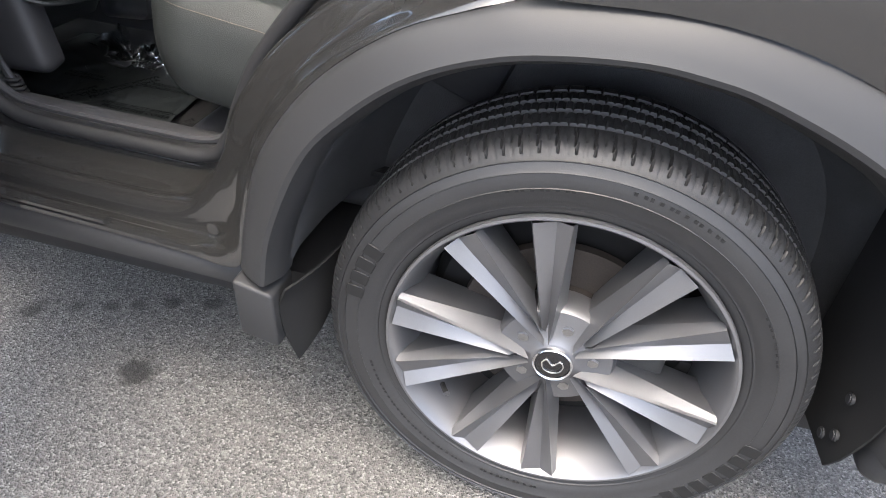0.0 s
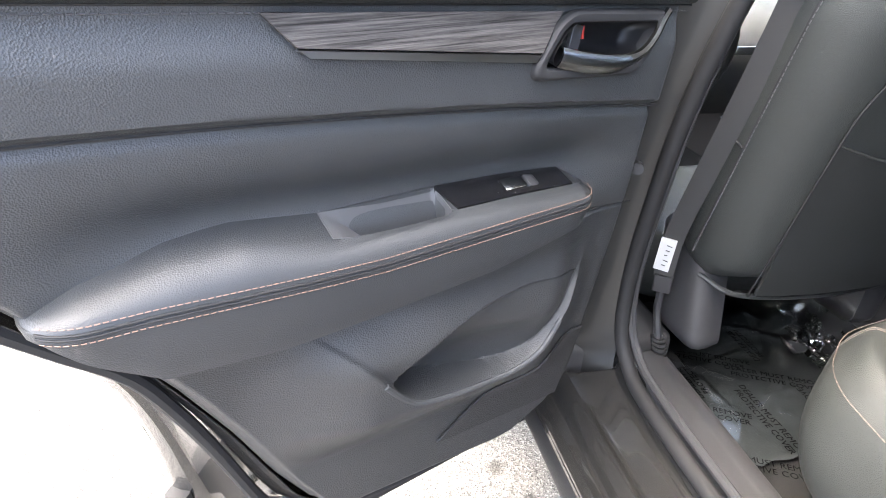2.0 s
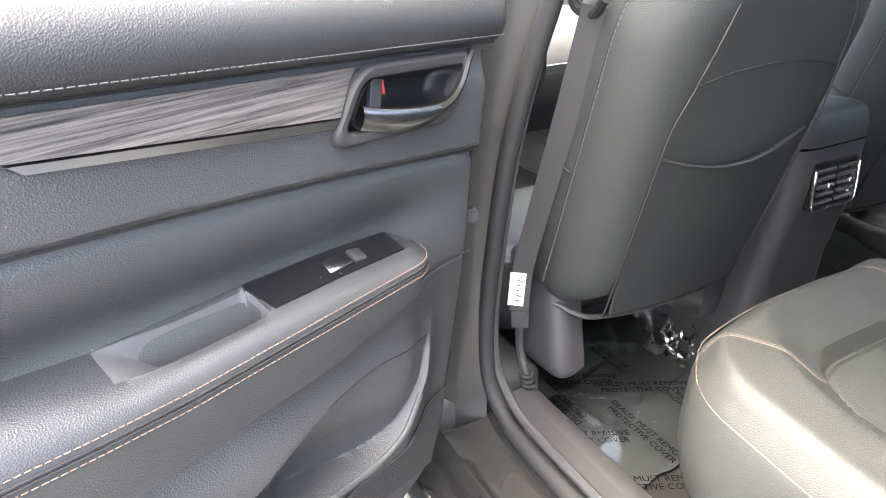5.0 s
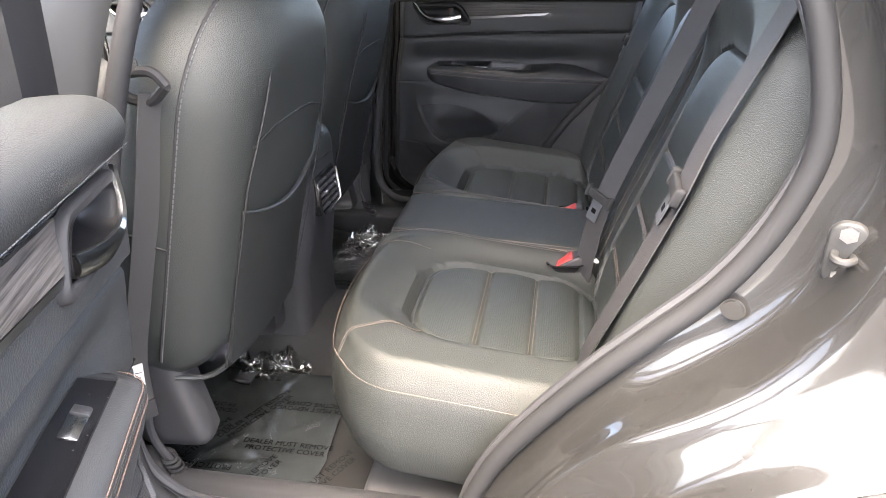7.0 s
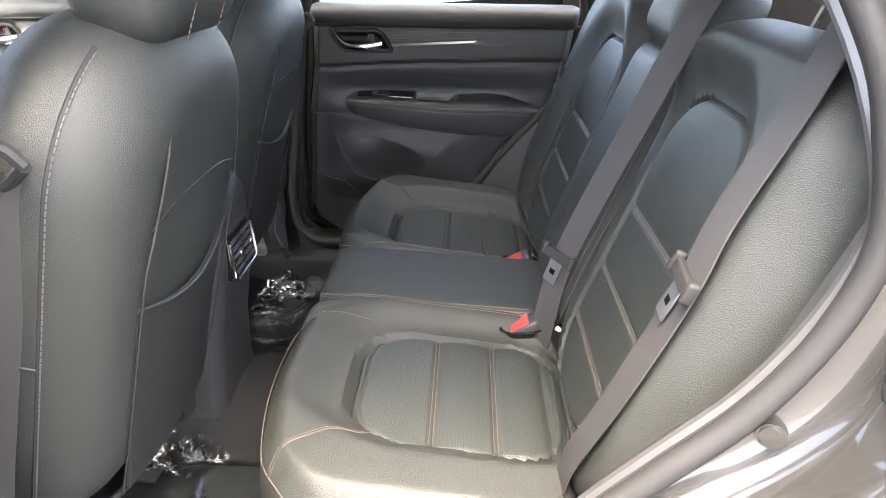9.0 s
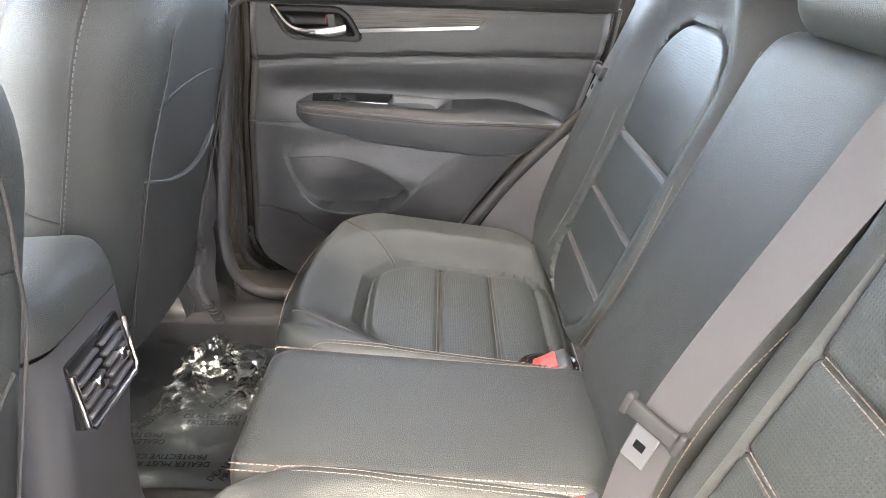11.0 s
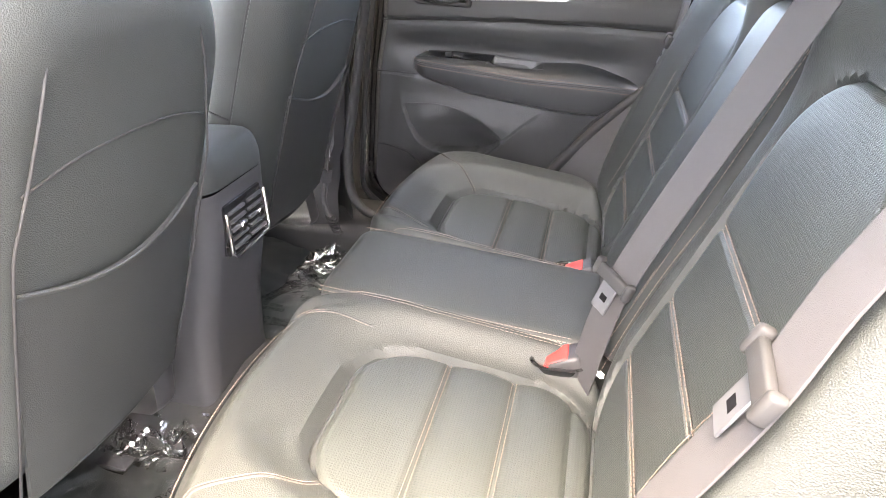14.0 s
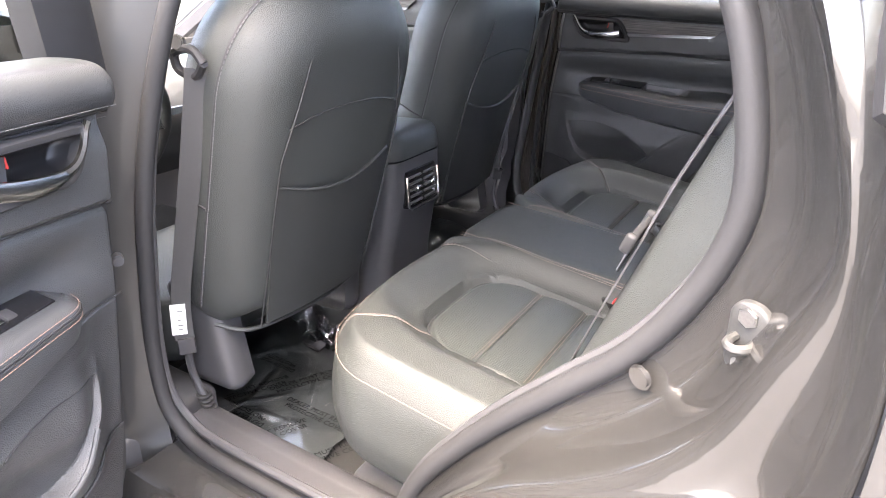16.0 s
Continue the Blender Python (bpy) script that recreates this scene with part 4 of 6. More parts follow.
def build_rear_back():
    back = thing("rear_seat_back", "black leather rear seat back with brown stitching", "seat back")
    rings = [(0.02, -0.14), (0.0, -0.08), (0.004, -0.02), (0.02, 0.0), (0.05, 0.004), (0.08, 0.004)]
    for far in (False, True):
        def field(x, y, a):
            d = edge_distance(x - 0.06, y + 0.05, 0.142, 0.255, 0.10)
            low = 1 - smoothstep(-0.30, -0.12, y) * 0.6
            return 0.034 * smoothstep(0.0, 0.05, a) * smoothstep(-0.004, 0.075, d) * (1.3 - low * 0.5) + 0.009 * smoothstep(0.0, 0.03, a) - 0.03 * smoothstep(0.002, 0.012, -d)

        bm = pillow(0.252, 0.325, 0.13, rings, field, n=160, step=0.007)
        bm.transform(BACK_M @ Matrix.Translation((0.505, 0.30, 0)))
        if far:
            mirror(bm)
        b = part("backrest", bm, LEATHER, back, "black leather outer backrest")

        def ins_field(x, y, a):
            v = 0.25 + y
            dip = 0
            for s in (0.30, 0.19, 0.09):
                dip += math.exp(-((v - s) / 0.004) ** 2)
            return -0.007 * dip + 0.006 * math.sin(min(max((v - 0.3) / 0.25, 0), 1) * math.pi)

        bm = panel(0.142, 0.255, 0.10, 0.012, 0.010, lambda x, y, a: 0.009 + ins_field(x, y, a))
        bm.transform(BACK_M @ Matrix.Translation((0.565, 0.25, 0)))
        if far:
            mirror(bm)
        part("insert", bm, PERFORATED_BACK, b, "perforated black leather backrest insert")
        fl = (lambda p: Vector((p[0], 2 * MID - p[1], p[2]))) if far else (lambda p: p)
        for s in (0.30, 0.19, 0.09):
            stitches([fl(on_back(0.565 + 0.13 * k / 10, s, 0.0078)) for k in range(-10, 11)], parent=b, double=0.003, up=(-0.9, 0, 0.4))
        for yy in (0.405, 0.735):
            stitches([fl(on_back(yy + 0.02 * math.sin(k / 3), 0.02 + 0.03 * k, 0.0225 if yy < 0.5 else 0.0135)) for k in range(0, 17)], parent=b, mat=THREAD_TAN, up=(-0.9, 0, 0.4))
    # middle with its fold-down rest
    bm = pillow(0.150, 0.262, 0.04, [(0.0, -0.1), (0.0, -0.01), (0.006, 0.012), (0.02, 0.024), (0.05, 0.03)], lambda x, y, a: -0.006 * math.exp(-((y + 0.12) / 0.008) ** 2), n=72)
    bm.transform(BACK_M @ Matrix.Translation((MID, 0.272, 0)))
    m = part("middle_rest", bm, LEATHER, back, "flat black leather fold-down middle rest")
    for s in (-1, 1):
        stitches([on_back(MID + s * 0.138, 0.04 + 0.02 * k, 0.019) for k in range(24)], parent=m, mat=THREAD_TAN, up=(-0.9, 0, 0.4), double=0.003)
    # shell behind
    bm = box(0.30, 1.52, 0.0, 0.62, -0.22, -0.09, 0.02)
    bm.transform(BACK_M)
    part("back_shell", bm, PLASTIC, back)
    # small white tags over the child seat anchors
    for y in (0.42, 0.68):
        bm = disc((-0.402, y, 0.738), 0.0042, (-0.75, 0, 0.65), 0.012, 20, 0.003)
        bm.transform(CABIN.inverted())
        part("anchor_tag", bm, WHITE, back, "small white plastic anchor tag")
    # side fillers beside the doors
    for far in (False, True):
        bm = pillow(0.072, 0.26, 0.06, [(0.01, -0.16), (0.0, -0.09), (0.012, -0.03), (0.035, 0.0), (0.06, 0.012)], None, n=60)
        bm.transform(BACK_M @ Matrix.Translation((0.284, 0.36, -0.028)))
        if far:
            mirror(bm)
        part("side_bolster", bm, LEATHER_SIDE, back, "black grained leather side bolster")
    return back


rear_back = build_rear_back()


def build_headrest(y, v, label, group="rear head restraints"):
    h = thing("headrest", label, "headrest", group)
    bm = pillow(0.12, 0.075, 0.05, [(0.02, -0.09), (0.0, -0.05), (0.0, 0.0), (0.02, 0.03), (0.05, 0.04)], None, n=48)
    bm.transform(BACK_M @ Matrix.Translation((y, v, 0.01)))
    part("pad", bm, LEATHER, h)
    for s in (-1, 1):
        part("post", tube([on_back(y + s * 0.05, v - 0.13, -0.04), on_back(y + s * 0.05, v, -0.04)], 0.006), CHROME, h)


for yy, vv, lab in ((MID, 0.605, "low black leather middle headrest"), (0.52, 0.73, "black leather headrest on the rear seat back"), (2 * MID - 0.52, 0.73, "black leather headrest on the rear seat back")):
    build_headrest(yy, vv, lab)


def build_buckles():
    for y, x in ((0.77, -0.417), (1.05, -0.409)):
        b = thing("belt_buckle", "black belt buckle with a red release button", "buckle", "rear belt buckles")
        m = Matrix.Translation((x - 0.004, y, 0.670)) @ Matrix.Rotation(radians(-24), 4, "Y")
        part("well", pillow(0.045, 0.034, 0.03, [(0.0, 0.006), (0.004, 0.008), (0.008, 0.004), (0.012, -0.012)], None, n=40, step=0.004), GLOSS_BLACK, b).matrix_basis = Matrix.Translation((x - 0.008, y, 0.668))
        body = box(-0.02, 0.03, -0.022, 0.022, -0.03, 0.012, 0.006, 3)
        body.transform(m)
        part("body", body, PLASTIC, b)
        red = box(-0.026, -0.016, -0.019, 0.019, -0.006, 0.010, 0.003, 2)
        red2 = box(-0.022, 0.014, -0.019, 0.019, 0.006, 0.0145, 0.003, 2)
        red.transform(m)
        red2.transform(m)
        tmp = bpy.data.meshes.new("tmp")
        red2.to_mesh(tmp)
        red2.free()
        red.from_mesh(tmp)
        bpy.data.meshes.remove(tmp)
        part("release_button", red, RED, b, "red plastic release button")


build_buckles()


def belt(name, pts, label, group, width=0.023, up=(-0.8, -0.1, 0.5), n=60):
    t = thing(name, label, "seat belt", group)
    part("webbing", tube(pts, 0, n, flat=(width, 0.0011), up=up), BELT, t)
    return t


def tongue(t, c, along, face=(-0.85, 0, 0.5)):
    d = Vector(along).normalized()
    side = d.cross(Vector(face)).normalized()
    up = side.cross(d)
    m = Matrix.Translation(c) @ Matrix((side, d, up)).transposed().to_4x4()
    g = box(-0.035, 0.035, -0.009, 0.009, -0.003, 0.006, 0.003, 3)
    for sx in (-1, 1):
        box(sx * 0.031 - 0.005, sx * 0.031 + 0.005, -0.014, 0.012, -0.005, 0.0085, 0.004, 3, None, g)
    g.transform(m)
    tg = part("tongue_grip", g, RUBBER, t, "black plastic belt tongue")
    g = box(-0.014, 0.014, 0.006, 0.052, -0.0014, 0.0014, 0.001, 1)
    g.transform(m)
    part("latch_plate", g, PLATE_STEEL, tg, "bright steel latch plate")
    g = box(-0.006, 0.006, 0.026, 0.036, -0.0018, 0.0018, 0.0005, 1)
    g.transform(m)
    part("latch_slot", g, INK, tg)


MID_FACE = (-0.55, -0.62, 0.5)


def build_belts():
    b = belt("seat_belt", [on_back(0.385, 0.86, 0.0), on_back(0.36, 0.74, 0.03), on_back(0.34, 0.66, 0.048), on_back(0.318, 0.55, 0.058), on_back(0.318, 0.42, 0.064), on_back(0.312, 0.33, 0.062), on_back(0.325, 0.18, 0.060), on_back(0.35, 0.06, 0.056), on_back(0.36, 0.0, 0.045)], "grey-black webbing belt over the outer backrest", "rear seat belts")
    tongue(b, on_back(0.316, 0.345, 0.068), on_back(0.35, 0.1, 0.068) - on_back(0.316, 0.345, 0.068))
    b = belt("seat_belt", [on_back(0.60, 0.93, 0.03), on_back(0.635, 0.80, 0.045), on_back(0.66, 0.70, 0.055), on_back(0.69, 0.6, 0.062), on_back(0.72, 0.4, 0.060), on_back(0.745, 0.2, 0.058), on_back(0.75, 0.1, 0.05), on_back(0.745, 0.0, 0.03), on_back(0.75, -0.04, 0.02)], "grey-black webbing belt beside the middle seat", "rear seat belts", up=MID_FACE)
    tongue(b, on_back(0.746, 0.155, 0.066), on_back(0.75, 0.0, 0.056) - on_back(0.746, 0.155, 0.066), MID_FACE)
    f = lambda y, v, h: Vector((on_back(y, v, h).x, 2 * MID - y, on_back(y, v, h).z))
    b = belt("seat_belt", [f(0.33, 0.66, 0.0), f(0.315, 0.55, 0.03), f(0.30, 0.42, 0.04), f(0.295, 0.33, 0.042), f(0.29, 0.18, 0.035), f(0.29, 0.05, 0.03)], "grey-black webbing belt beside the closed door", "rear seat belts")
    tongue(b, f(0.297, 0.36, 0.05), f(0.29, 0.1, 0.05) - f(0.297, 0.36, 0.05))


build_belts()

# ---- front seats ----
REC = radians(20)


def build_front_seat(far=False):
    s = thing("front_seat", "black leather front seat with a sewn map pocket", "seat", "front seats")
    m = Matrix(((0, math.sin(REC), math.cos(REC), -0.935), (1, 0, 0, 0.53), (0, math.cos(REC), -math.sin(REC), 0.97), (0, 0, 0, 1)))

    def f(x, y, a):
        return 0.012 * math.cos(min(abs(x) / 0.24, 1) * 1.57) + 0.03 * smoothstep(-0.1, -0.36, y) * 0.3

    def put(bm, name, mat, parent, label="", smooth=True):
        bm.transform(m)
        if far:
            mirror(bm)
        return part(name, bm, mat, parent, label, smooth)

    rings = [(0.03, -0.145), (0.01, -0.11), (0.0, -0.075), (0.004, -0.04), (0.022, -0.010), (0.05, 0.012), (0.085, 0.022), (0.12, 0.022)]
    bk = pillow(0.238, 0.325, 0.19, rings, f, n=96)
    for v in bk.verts:
        qx, qy = abs(v.co.x) - 0.05, -v.co.y - 0.14
        if qx > 0 and qy > 0:
            k = (math.hypot(qx, qy) / max(qx, qy)) ** 0.8
            v.co.x = math.copysign(0.05 + qx * k, v.co.x)
            v.co.y = -0.14 - qy * k
    b = put(bk, "backrest", LEATHER, s, "black leather backrest")
    # pocket panel with a bowed upper edge
    rows = []
    for k in range(15):
        v = -0.31 + 0.275 * k / 14
        row = []
        for j in range(21):
            x = (-1 + 2 * j / 20) * (0.142 + 0.012 * k / 14)
            vv = v - 0.03 * (x / 0.15) ** 2 * (k / 14) ** 3 * -1
            row.append(Vector((x, vv, f(x, vv, 0) + 0.0235 + 0.010 * (1 - ((-1 + 2 * j / 20)) ** 2) * (0.35 + 0.65 * k / 14))))
        rows.append(row)
    pk = put(thick(skin(rows), 0.006), "map_pocket", LEATHER_SIDE, b, "black leather map pocket")
    put(tube([(-0.154, -0.006, 0.030), (-0.08, -0.026, 0.042), (0.0, -0.034, 0.047), (0.08, -0.026, 0.042), (0.154, -0.006, 0.030)], 0.0028, 30), "pocket_hem", LEATHER_SIDE, b)
    for sx in (-1, 1):
        put(tube([(sx * 0.152, -0.315, 0.033), (sx * 0.156, -0.2, 0.036), (sx * 0.160, 0.0, 0.036), (sx * 0.158, 0.05, 0.036), (sx * 0.145, 0.10, 0.036), (sx * 0.125, 0.18, 0.034), (sx * 0.10, 0.255, 0.022)], 0.0017, 40), "panel_seam", RUBBER, b)
    fl = (lambda p: Vector((p[0], 2 * MID - p[1], p[2]))) if far else (lambda p: p)
    for sx in (-1, 1):
        def rim_x(v):
            return 0.238 if v < 0.135 else 0.048 + math.sqrt(max(0.19 ** 2 - (v - 0.135) ** 2, 0.0))

        run = [m @ Vector((sx * (rim_x(v) - 0.002), v, -0.04)) for v in [-0.27 + 0.012 * k for k in range(48)]]
        stitches([fl(p) for p in run], 0.0055, 0.0028, 0.0011, parent=b, mat=THREAD_GREY, up=(0, 1, 0))
        put(tube([(sx * (rim_x(v) - 0.0045), v, -0.044) for v in [-0.27 + 0.012 * k for k in range(48)]], 0.003, sides=6), "side_seam", RUBBER, b)
        put(tube([(sx * 0.2365, -0.06, -0.045), (sx * 0.239, -0.058, -0.075), (sx * 0.232, -0.055, -0.12)], 0.0022, 12, 6), "side_seam", RUBBER, b)
        stitches([fl(m @ Vector((sx * 0.05, 0.305 + 0.004 * k, 0.0125 + 0.006 * math.sin(k / 36 * 3.1)))) for k in range(36)], 0.005, 0.003, 0.001, mat=THREAD, parent=b, up=(1, 0, 0))
    put(tube([(-0.145, 0.100, 0.0315), (-0.08, 0.116, 0.0335), (0.0, 0.121, 0.0345), (0.08, 0.116, 0.0335), (0.145, 0.100, 0.0315)], 0.0016, 30), "panel_seam", RUBBER, b)
    # lower edge and recliner covers
    put(tube([(-0.21, -0.318, -0.03), (-0.16, -0.325, 0.02), (0.0, -0.33, 0.035), (0.16, -0.325, 0.02), (0.21, -0.318, -0.03)], 0.005, 30), "lower_hem", LEATHER_SIDE, b)
    for sx in (-1, 1):
        bm = pillow(0.070, 0.112, 0.026, [(0.006, -0.05), (0.0, -0.02), (0.004, 0.0), (0.014, 0.009), (0.03, 0.012)], None, n=56, skew=-0.12)
        bm.transform(Matrix.Translation((-1.125, 0.53 + sx * 0.205, 0.640)) @ Matrix.Rotation(radians(90), 4, "X") @ Matrix.Rotation(radians(0 if sx < 0 else 180), 4, "Y"))
        if far:
            mirror(bm)
        part("recliner_cover", bm, PLASTIC, s, "black plastic recliner cover")
    # cushion and rails in front
    bm = pillow(0.22, 0.23, 0.08, [(0.02, -0.12), (0.0, -0.08), (0.0, -0.03), (0.02, 0.02), (0.06, 0.03)], None, n=48)
    bm.transform(Matrix.Translation((-1.43, 0.53, 0.66)))
    if far:
        mirror(bm)
    part("seat_cushion", bm, LEATHER, s)
    for y in (0.38, 0.68):
        bm = tube([(-1.16, y, 0.40), (-1.18, y, 0.405), (-1.5, y, 0.42)], 0, flat=(0.02, 0.018), up=(0, 0, 1))
        if far:
            mirror(bm)
        part("seat_rail", bm, PLASTIC, s)
    # head restraint on two posts
    bm = pillow(0.135, 0.085, 0.06, [(0.03, -0.11), (0.005, -0.08), (0.0, -0.045), (0.006, -0.01), (0.03, 0.012), (0.06, 0.018)], None, n=48)
    bm.transform(Matrix.Translation((0, 0.375, 0.0)))
    put(bm, "head_restraint", LEATHER, s, "black leather head restraint")
    for sx in (-1, 1):
        put(tube([(sx * 0.055, 0.29, -0.06), (sx * 0.055, 0.39, -0.06)], 0.006), "restraint_post", CHROME, s)
    return s


build_front_seat()
far_front_seat = build_front_seat(True)


# ---- centre console ----
def build_console():
    c = thing("centre_console", "black centre console with rear air vents", "console")
    rows = []
    n = 48
    for z, x1, hy in ((0.36, -1.035, 0.115), (0.5, -1.045, 0.112), (0.62, -1.03, 0.108), (0.72, -1.005, 0.106), (0.80, -0.99, 0.106), (0.875, -0.985, 0.106)):
        ring = outline(0.25, hy, 0.035, n)
        rows.append([Vector((x1 - 0.25 + p.x, MID + p.y, z)) for p in ring])
    part("console_body", skin(rows, closed_u=True), PLASTIC, c, "black plastic console body")
    lid = pillow(0.20, 0.11, 0.05, [(0.0, -0.045), (0.0, -0.02), (0.008, 0.008), (0.03, 0.02), (0.06, 0.024)], lambda x, y, a: 0, n=60)
    lid.transform(Matrix.Translation((-1.18, MID, 0.925)))
    part("armrest_lid", lid, LEATHER, c, "padded black leather armrest lid")
    # vent
    vx, z0, z1 = -0.985, 0.755, 0.848
    v = part("air_vent", box(vx - 0.03, vx + 0.003, MID - 0.064, MID + 0.064, z0, z1, 0.006), GLOSS_BLACK, c, "black louvred air vent with a chrome rim")
    for s in (-1, 1):
        for k in range(5):
            zz = z0 + 0.015 + 0.0155 * k
            bm = box(vx, vx + 0.008, MID + s * 0.031 - 0.026, MID + s * 0.031 + 0.026, zz - 0.003, zz + 0.003, 0.0015, 1)
            part("vent_slat", bm, PLASTIC, v)
        part("vent_tab", box(vx + 0.004, vx + 0.016, MID + s * 0.031 - 0.005, MID + s * 0.031 + 0.005, z0 + 0.038, z0 + 0.054, 0.002, 1), CHROME, v)
    part("vent_rim", tube([(vx + 0.006, MID - 0.065, z1 - 0.012), (vx + 0.006, MID - 0.065, z0 + 0.01), (vx + 0.006, MID - 0.057, z0), (vx + 0.006, MID + 0.057, z0), (vx + 0.006, MID + 0.065, z0 + 0.01), (vx + 0.006, MID + 0.065, z1 - 0.012)], 0.0035, sides=8), CHROME, v, "satin chrome vent rim")


build_console()


# ---- doors ----
FRONT_EDGE = [(0.30, 0.458), (0.145, 0.488), (0.085, 0.53), (0.060, 0.58), (0.058, 0.68), (0.052, 0.894), (0.062, 1.038), (0.056, 1.15), (0.050, 1.24)]
REAR_EDGE = [(0.40, 0.458), (0.497, 0.494), (0.545, 0.576), (0.59, 0.673), (0.643, 0.771), (0.675, 0.821), (0.735, 0.875), (0.785, 0.945), (0.80, 1.06), (0.80, 1.24)]


def edge_at(pts, z):
    for (a, za), (b, zb) in zip(pts, pts[1:]):
        if z <= zb:
            return a + (b - a) * (z - za) / (zb - za)
    return pts[-1][0]


POCKET_LOW = [(p.x, p.y) for p in catmull([(0.13, 0.84, 0), (0.15, 0.805, 0), (0.175, 0.765, 0), (0.205, 0.728, 0), (0.245, 0.705, 0), (0.29, 0.697, 0), (0.35, 0.699, 0), (0.395, 0.709, 0), (0.425, 0.733, 0), (0.47, 0.785, 0), (0.55, 0.85, 0)], 90)]


def table(pts, u):
    if u <= pts[0][0]:
        return pts[0][1]
    for (a, za), (b, zb) in zip(pts, pts[1:]):
        if u <= b:
            return za + (zb - za) * (u - a) / (b - a)
    return pts[-1][1]


POCKET_HIGH = [(p.x, p.y) for p in catmull([(0.135, 0.815, 0), (0.16, 0.820, 0), (0.19, 0.826, 0), (0.25, 0.830, 0), (0.32, 0.818, 0), (0.38, 0.793, 0), (0.42, 0.760, 0), (0.436, 0.735, 0)], 70)]


def pocket_depth(u, z):
    """Deep inside the map pocket, nought outside: an almond that is deepest at its rim, in a shallow scoop."""
    if not 0.13 < u < 0.55:
        return 0.0
    low, high, top = table(POCKET_LOW, u), table(POCKET_HIGH, u), 0.862
    if z < low - 0.004 or z > top:
        return 0.0
    rise = smoothstep(low - 0.004, low + 0.005, z)
    scoop = smoothstep(0.13, 0.17, u) * (1 - smoothstep(0.42, 0.55, u)) * (1 - max(0.0, (z - low) / (top - low)) ** 2.5)
    core = 0.0
    if u < 0.436 and high > low:
        q = min(max((z - low) / (high - low), 0.0), 1.0)
        core = (0.06 + 0.94 * smoothstep(0.16, 0.38, u)) * (1 - q ** 2) * smoothstep(0.0, 0.03, high - low)
    return rise * (0.18 * scoop + 0.82 * core)


DOOR_PROFILE = [(0.45, -0.044), (0.52, -0.034), (0.60, -0.022), (0.68, -0.009), (0.79, 0.008), (0.89, 0.022), (0.97, 0.036), (1.03, 0.044), (1.10, 0.050), (1.16, 0.053)]


def door_lean(z):
    return table(DOOR_PROFILE, z)


def door_crease(u):
    return 1.031 + 0.085 * u - 0.06 * u * u


def door_relief(u, z):
    """How far the door's inner panel stands out."""
    stitch, crease = z - 1.155, z - door_crease(u)
    v = door_lean(z)
    v += 0.009 * smoothstep(0.0, 0.008, crease) * (1 - smoothstep(-0.05, -0.012, stitch))
    v -= 0.005 * math.exp(-((crease + 0.004) / 0.006) ** 2)
    v -= 0.026 * math.exp(-((z - 0.972) / 0.034) ** 2) * smoothstep(0.06, 0.20, u) * (1 - smoothstep(0.60, 0.78, u))
    # the joint below the soft panel, and the hard moulding that swells round the map pocket
    v -= 0.003 * math.exp(-((z - 0.896 - 0.02 * u) / 0.003) ** 2) * (1 - smoothstep(0.14, 0.18, u))
    v += 0.050 * smoothstep(0.60, 0.70, z) * (1 - smoothstep(0.77, 0.87, z)) * smoothstep(0.09, 0.22, u) * (1 - smoothstep(0.45, 0.60, u))
    v += 0.020 * smoothstep(0.72, 0.84, z) * (1 - smoothstep(0.88, 0.93, z)) * smoothstep(0.10, 0.2, u) * (1 - smoothstep(0.36, 0.52, u))
    v -= 0.060 * pocket_depth(u, z)
    return v


def handle_well(u, z):
    """The opening in the panel behind the handle."""
    a, b = abs(u - 0.197 + 0.62 * (z - 1.116)), abs(z - 1.116)
    return 0.044 * (1 - smoothstep(0.062, 0.068, a)) * (1 - smoothstep(0.018, 0.023, b))


